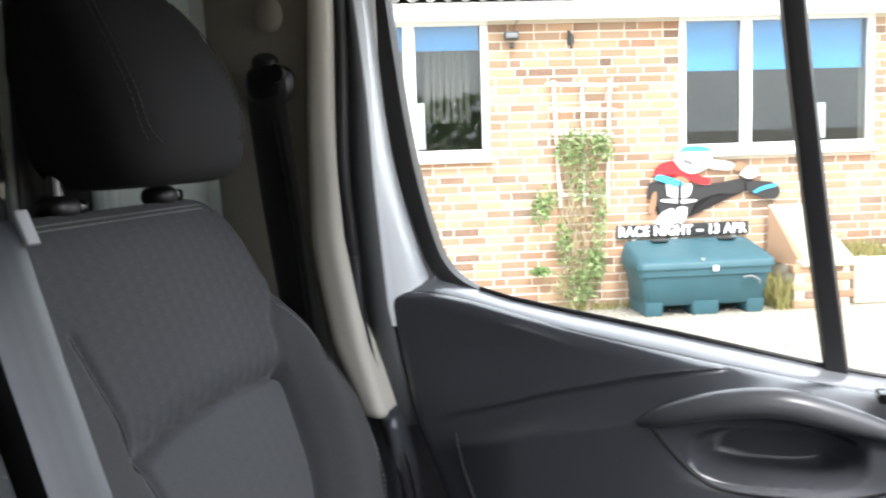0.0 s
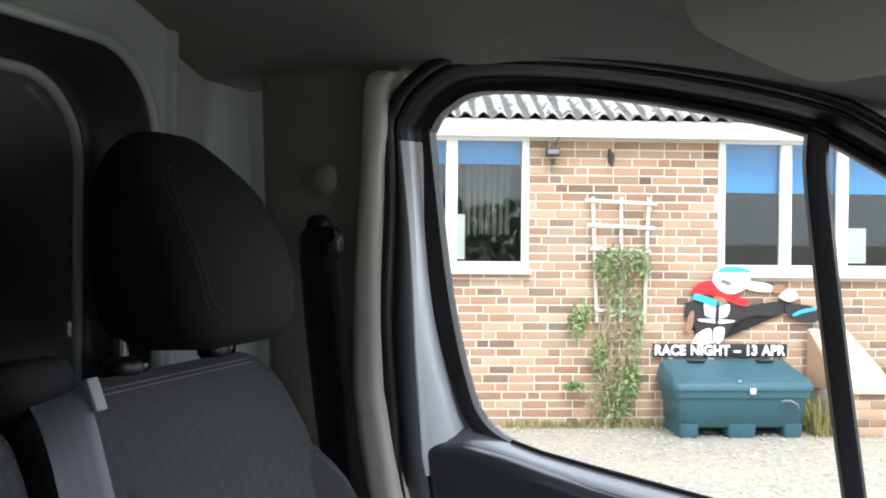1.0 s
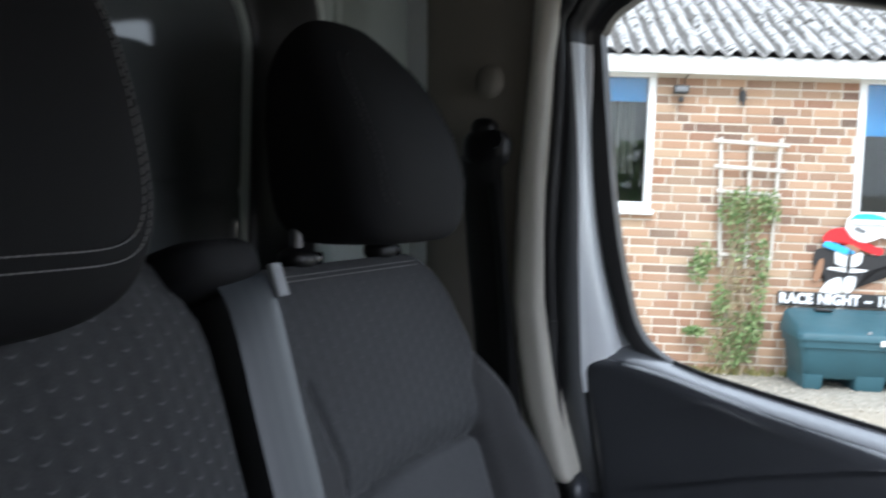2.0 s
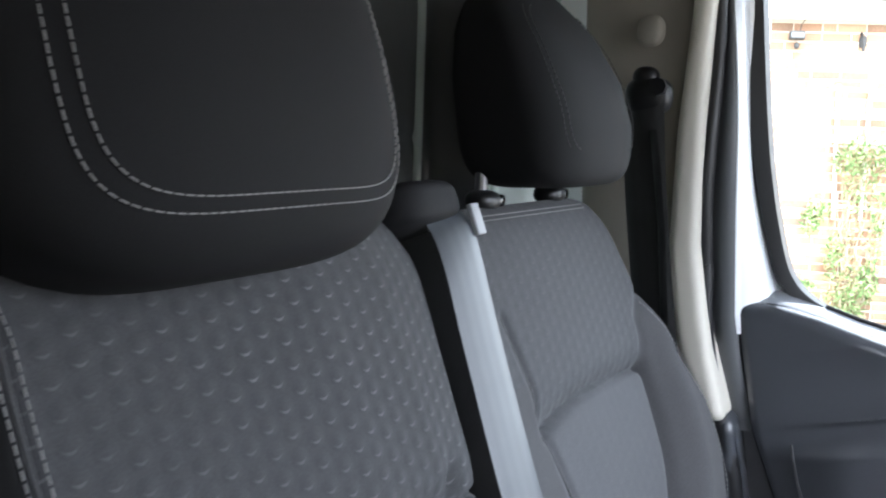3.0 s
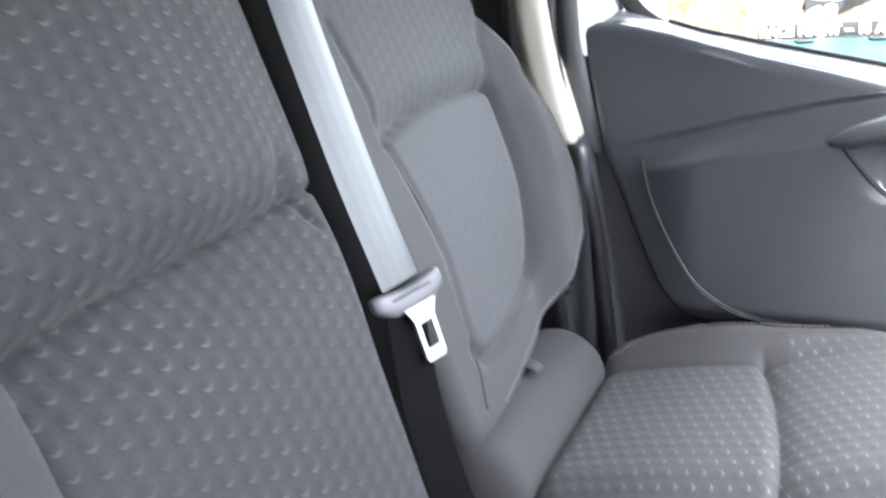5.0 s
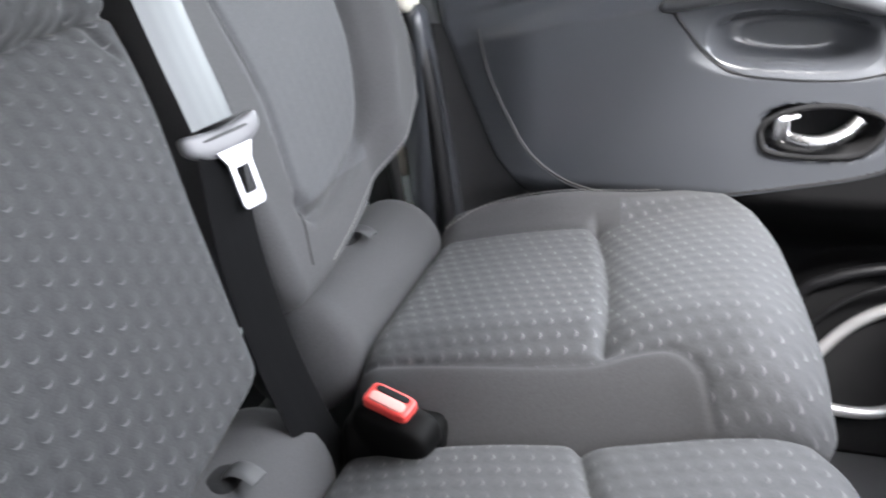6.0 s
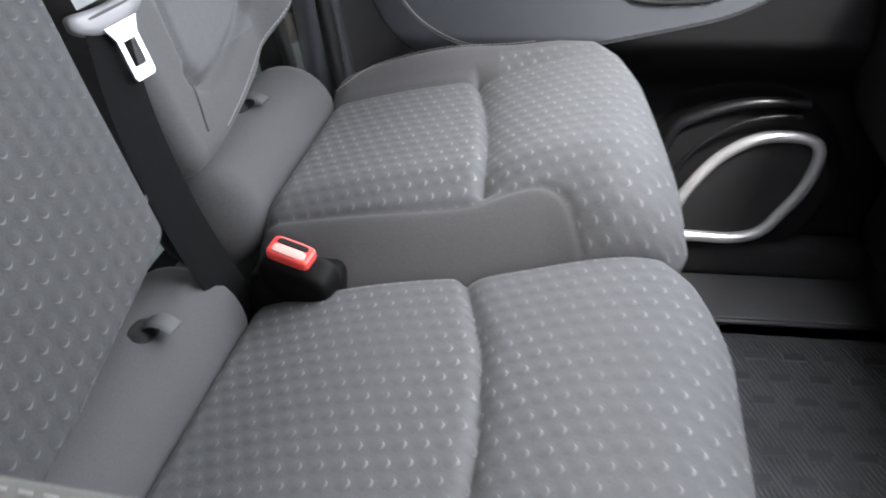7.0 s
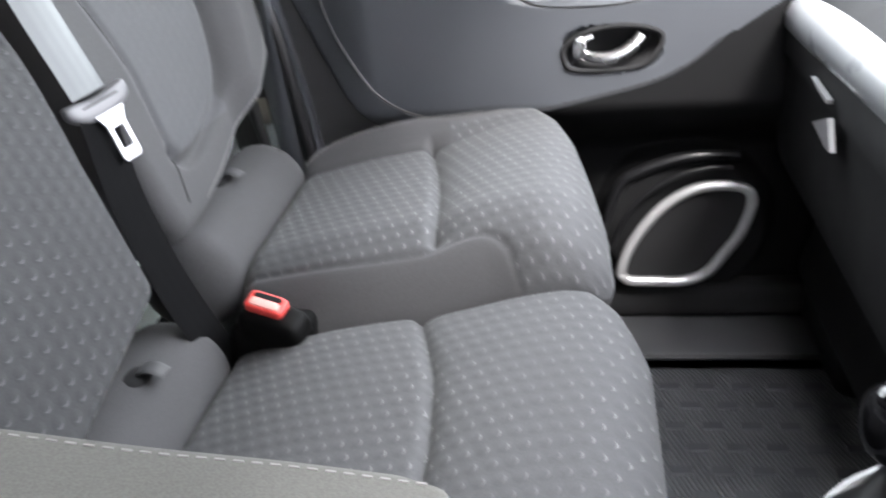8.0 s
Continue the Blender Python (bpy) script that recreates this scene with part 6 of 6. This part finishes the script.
def flat_shape(name, pts, y, thick, material, parent, label=""):
    """A cut-out of board in the wall's plane."""
    p = smooth_line(list(pts) + [pts[0]], max(40, 6 * len(pts)))[:-1]
    n = len(p)
    verts = [hw(a, y, b) for a, b in p] + [hw(a, y + thick, b) for a, b in p]
    bm = bmesh.new()
    vs = [bm.verts.new(v) for v in verts]
    bm.faces.new(vs[:n])
    bm.faces.new(vs[n:])
    for i in range(n):
        j = (i + 1) % n
        bm.faces.new((vs[i], vs[j], vs[n + j], vs[n + i]))
    bmesh.ops.triangulate(bm, faces=bm.faces[:])
    return part(name, bm, material, parent, label, smooth=False)


def far(pts):
    """Shifts plan places read 0.3 m before the wall back to it, as seen from the yard."""
    return [(a * 1.034 + 0.041, 1.573 + (b - 1.573) * 1.034) for a, b in pts]


def cutout():
    s = thing("painted_cutout", hw(1.75, -0.04, 0.72), "painted board cut-out in red, white, black and blue above a sign", "cut-out board")
    sh = [
        ("board", [(1.30, 0.98), (1.33, 1.10), (1.50, 1.10), (1.76, 1.06), (2.10, 1.11), (2.22, 1.09), (2.12, 0.99), (1.90, 0.99), (1.72, 0.92), (1.66, 0.80), (1.42, 0.80), (1.40, 0.90)], -0.030, CUT_BLACK),
        ("leg_panel", [(1.36, 0.755), (1.42, 0.84), (1.52, 0.88), (1.535, 0.80), (1.49, 0.745)], -0.040, CUT_WHITE),
        ("leg_panel", [(1.545, 0.79), (1.56, 0.88), (1.64, 0.885), (1.635, 0.80), (1.59, 0.75)], -0.041, CUT_WHITE),
        ("zip_strip", [(1.560, 0.93), (1.572, 1.09), (1.592, 1.09), (1.588, 0.93)], -0.050, CUT_BLACK),
        ("neck_panel", [(1.50, 1.115), (1.58, 1.15), (1.66, 1.105), (1.58, 1.060)], -0.0475, CUT_SKIN),
        ("visor_line", [(1.60, 1.270), (1.67, 1.245), (1.69, 1.265), (1.62, 1.292)], -0.060, GREY_TRIM),
        ("arm_patch", [(1.30, 0.86), (1.34, 1.00), (1.38, 1.02), (1.37, 0.90), (1.34, 0.84)], -0.042, CUT_SKIN),
        ("chest_panel", [(1.475, 0.99), (1.47, 1.09), (1.56, 1.055), (1.68, 1.085), (1.665, 0.985), (1.56, 0.965)], -0.040, CUT_WHITE),
        ("belt_panel", [(1.42, 0.94), (1.44, 0.96), (1.70, 0.95), (1.72, 0.935), (1.6, 0.92)], -0.044, CUT_WHITE),
        ("shoulder_panel", [(1.36, 1.20), (1.42, 1.26), (1.54, 1.28), (1.62, 1.20), (1.74, 1.15), (1.84, 1.12), (1.82, 1.07), (1.70, 1.10), (1.52, 1.17), (1.38, 1.16)], -0.046, CUT_RED),
        ("helmet_panel", [(1.53, 1.28), (1.55, 1.36), (1.62, 1.40), (1.74, 1.405), (1.84, 1.38), (1.86, 1.30), (1.82, 1.22), (1.70, 1.17), (1.60, 1.20)], -0.052, CUT_WHITE),
        ("helmet_cap", [(1.56, 1.345), (1.62, 1.395), (1.74, 1.40), (1.84, 1.375), (1.86, 1.34), (1.76, 1.335), (1.66, 1.325)], -0.058, CUT_BLUE),
        ("sleeve_panel", [(1.80, 1.23), (1.84, 1.275), (1.98, 1.265), (2.06, 1.23), (2.02, 1.19), (1.88, 1.20)], -0.050, CUT_WHITE),
        ("glove_panel", [(2.05, 1.23), (2.10, 1.26), (2.16, 1.22), (2.12, 1.18), (2.05, 1.19)], -0.056, CUT_SKIN),
        ("glove_panel", [(2.10, 1.15), (2.15, 1.20), (2.24, 1.20), (2.26, 1.14), (2.18, 1.11)], -0.058, CUT_WHITE),
        ("boot_panel", [(2.16, 1.08), (2.26, 1.09), (2.42, 1.06), (2.46, 0.98), (2.40, 0.93), (2.26, 0.96), (2.17, 1.01)], -0.046, CUT_BLACK),
        ("boot_stripe", [(2.22, 1.00), (2.30, 1.04), (2.42, 1.06), (2.42, 1.035), (2.32, 1.015), (2.24, 0.985)], -0.052, CUT_BLUE),
        ("collar_stripe", [(1.36, 1.13), (1.40, 1.17), (1.56, 1.12), (1.62, 1.08), (1.54, 1.07), (1.42, 1.11)], -0.050, CUT_BLUE),
    ]
    for name, pts, y, material in sh:
        flat_shape(name, far(pts), y, 0.008, material, s, "painted board piece")
    post = house_box("support_post", 1.60, 1.66, -0.028, 0.0, 0.0, 1.0, WOOD, s, "wooden support", 0.004)


cutout()


def sign():
    s = thing("event_sign", hw(1.75, -0.05, 0.60), "long black sign board with white capital letters", "sign")
    xa, xb, z0, z1 = 1.11, 2.30, 0.605, 0.722
    house_box("board", xa, xb, -0.040, -0.028, z0, z1, BOARD, s, "black board", 0.002)
    house_box("leg", 1.25, 1.29, -0.028, -0.008, 0.0, 0.66, WOOD, s, "wooden stake", 0.002)
    house_box("leg", 2.15, 2.19, -0.028, -0.008, 0.0, 0.66, WOOD, s, "wooden stake", 0.002)
    cu = bpy.data.curves.new("lettering", "FONT")
    cu.body = "RACE NIGHT \u2013 13 APR"
    cu.size, cu.extrude, cu.offset = 0.125, 0.002, 0.006
    cu.space_word = 1.15
    cu.space_character = 1.08
    tmp = bpy.data.objects.new("lettering_curve", cu)
    me = bpy.data.meshes.new_from_object(tmp)
    bpy.data.objects.remove(tmp)
    co = np.array([v.co for v in me.vertices])
    lo, hi = co.min(0), co.max(0)
    sx, sz = (xb - xa - 0.03) / (hi[0] - lo[0]), 0.095 / (hi[1] - lo[1])
    base = root_of(s)
    for v in me.vertices:
        v.co = hw(xa + 0.015 + (v.co.x - lo[0]) * sx, -0.042 - v.co.z * 0.5, z0 + 0.014 + (v.co.y - lo[1]) * sz) - base
    bm = bmesh.new()
    bm.from_mesh(me)
    left = set(bm.verts)
    while left:
        seed = left.pop()
        island, stack = {seed}, [seed]
        while stack:
            for e in stack.pop().link_edges:
                for w in e.verts:
                    if w not in island:
                        island.add(w)
                        stack.append(w)
        left -= island
        order = {v: i for i, v in enumerate(island)}
        faces = [[order[v] for v in f.verts] for f in bm.faces if f.verts[0] in island]
        mesh_part("letter", [v.co + base for v in order], faces, SIGN_WHITE, s, "white capital letter", smooth=False)
    bm.free()


sign()


def planter():
    s = thing("coal_bunker", hw(2.75, -0.3, 0), "low brick bunker with a sloping pale concrete slab", "bunker")
    for i in range(5):
        for j in range(2):
            house_box("brick", 2.50 + j * 0.225 + (0.1 if i % 2 else 0), 2.715 + j * 0.225 + (0.1 if i % 2 else 0), -0.50, -0.40, 0.005 + i * 0.075, 0.070 + i * 0.075, BRICK, s, "", 0.004)
    house_box("core", 2.52, 3.0, -0.49, -0.02, 0.0, 0.36, MORTAR, s, "mortar core", 0)
    p = [hw(2.46, -0.10, 0.86), hw(2.80, -0.10, 0.86), hw(3.05, -0.50, 0.40), hw(2.62, -0.50, 0.40)]
    wall_sheet("slab", p, 0.05, SLAB, s, "sloping concrete slab")
    q = [hw(2.46, -0.10, 0.86), hw(2.62, -0.50, 0.40), hw(2.58, -0.48, 0.36), hw(2.46, -0.06, 0.36)]
    wall_sheet("cheek", q, 0.02, BRICK, s, "brick cheek wall")
    house_box("cap_stone", 2.56, 3.06, -0.54, -0.36, 0.355, 0.41, SLAB, s, "pale cap stone", 0.012)
    t = thing("stone_trough", hw(3.25, -0.25, 0), "pale stone trough with dry grass in it", "trough")
    house_box("trough_body", 3.08, 3.50, -0.42, -0.05, 0.0, 0.40, SLAB, t, "pale stone trough", 0.02)
    rng = np.random.RandomState(3)

    def blades(name, count, cx, cy, z0, rx, ry, tall, parent, material=GRASS):
        verts, faces = [], []
        for i in range(count):
            p = hw(cx + rng.uniform(-rx, rx), cy + rng.uniform(-ry, ry), z0)
            hgt = tall * rng.uniform(0.5, 1.2)
            d = Vector((rng.normal(0, 0.3), rng.normal(0, 0.3), 1)) * hgt
            e = Vector((rng.normal(), rng.normal(), 0)).normalized() * 0.006
            i0 = len(verts)
            verts += [p - e, p + e, p + d * 0.6 + e * 0.7, p + d, p + d * 0.6 - e * 0.7]
            faces.append((i0, i0 + 1, i0 + 2, i0 + 3, i0 + 4))
        return mesh_part(name, verts, faces, material, parent, "dry grass blades", smooth=False, kind="stuff")

    blades("grass_tuft", 260, 3.28, -0.22, 0.39, 0.18, 0.14, 0.15, t)
    g = blades("weeds_by_wall", 700, 1.0, -0.06, 0.0, 1.2, 0.05, 0.07, None)
    tagged(g, "dry weeds along the foot of the wall", "weeds", kind="stuff")
    g = blades("weeds_by_bunker", 320, 2.42, -0.32, 0.0, 0.07, 0.2, 0.30, None)
    tagged(g, "dry weeds beside the grit bin", "weeds", kind="stuff")


planter()


def hedge():
    rng = np.random.RandomState(8)
    verts, faces = [], []
    for i in range(5200):
        x = rng.uniform(-34, 30)
        top = 3.6 + 1.3 * noise.noise((x * 0.4, 0, 0)) + 0.5 * noise.noise((x * 1.7, 3, 0))
        z = top * rng.uniform(0, 1) ** 0.8
        c = Vector((x, -27.0 + rng.normal(0, 0.45), z))
        d = Vector(rng.normal(0, 1, 3)).normalized()
        e = d.cross(Vector(rng.normal(0, 1, 3))).normalized()
        L, W = rng.uniform(0.25, 0.5), rng.uniform(0.12, 0.25)
        i0 = len(verts)
        verts += [c - d * L, c + e * W, c + d * L, c - e * W]
        faces += [(i0, i0 + 1, i0 + 2), (i0, i0 + 2, i0 + 3)]
    h = mesh_part("hedge", verts, faces, LEAF, smooth=False)
    tagged(h, "tall green hedge across the yard, mirrored in the windows", "hedge", kind="stuff")


hedge()


# ---- bricks of the house wall, last ----
def bricks():
    course, unit = 0.075, 0.225
    rng = np.random.RandomState(21)
    cache = {}

    def brick_mesh(L, material):
        key = round(L, 3)
        if key not in cache:
            bm = bmesh.new()
            bmesh.ops.create_cube(bm, size=1)
            for v in bm.verts:
                v.co = Vector((v.co.x * L, v.co.y * 0.10, v.co.z * 0.063))
            bmesh.ops.bevel(bm, geom=[e for e in bm.edges if all(v.co.y < 0 for v in e.verts)], offset=0.004, segments=1, affect="EDGES")
            me = bpy.data.meshes.new("brick")
            bm.to_mesh(me)
            bm.free()
            me.materials.append(material)
            cache[key] = me
        return cache[key]

    turn = Matrix.Rotation(radians(YAW), 4, "Z")
    base = HOUSE_OB.location
    jv, jf = [], []
    made = 0
    for r in range(34):
        z = 0.0375 + r * course
        if z > WALL_TOP - 0.03:
            break
        x = WALL_X0 - (0.1125 if r % 2 else 0) - (0.06 if r % 3 == 0 else 0)
        k = (r * 2) % 5
        while x < WALL_X1:
            L = 0.1025 if k % 4 == 3 else 0.215
            k += 1
            a, b = x, x + L
            x += L + 0.010
            cuts = [(a, b)]
            for wx0, wx1, wz0, wz1 in (LW, RW):
                if z > wz0 - 0.04:
                    nxt = []
                    for c, d in cuts:
                        if c < wx0:
                            nxt.append((c, min(d, wx0)))
                        if d > wx1:
                            nxt.append((max(c, wx1), d))
                    cuts = nxt
            for c, d in cuts:
                if d - c < 0.03:
                    continue
                mid = (c + d) / 2
                proud = rng.uniform(-0.003, 0.003)
                tilt = rng.normal(0, 0.004)
                full = abs((d - c) - 0.215) < 0.002 or abs((d - c) - 0.1025) < 0.002
                near = 0.0 < mid < 1.72 and z > 0.35 and full
                if near and made < 300:
                    ob = new("brick", brick_mesh(round(d - c, 3), BRICK))
                    ob.parent = HOUSE_OB
                    ob.matrix_local = Matrix.Translation(hw(mid, 0.050 + proud, z) - base) @ turn @ Matrix.Rotation(tilt, 4, "Y")
                    made += 1
                elif -1.6 < mid < 4.6:
                    i0 = len(jv)
                    hl = (d - c) / 2
                    bev = 0.004
                    for y, g in ((0.0 + bev, 0.0), (0.0, bev), (0.1, 0.0)):
                        for sx, sz in ((-1, -1), (1, -1), (1, 1), (-1, 1)):
                            jv.append(hw(mid + sx * (hl - g), y + proud, z + sz * (0.0315 - g)))
                    jf.append((i0 + 4, i0 + 5, i0 + 6, i0 + 7))
                    for q in range(4):
                        w = (q + 1) % 4
                        jf += [(i0 + q, i0 + w, i0 + 4 + w, i0 + 4 + q), (i0 + q, i0 + w, i0 + 8 + w, i0 + 8 + q)]
    mesh_part("brickwork", jv, jf, BRICK, HOUSE_OB, "further brick courses", smooth=False, kind="stuff")


bricks()
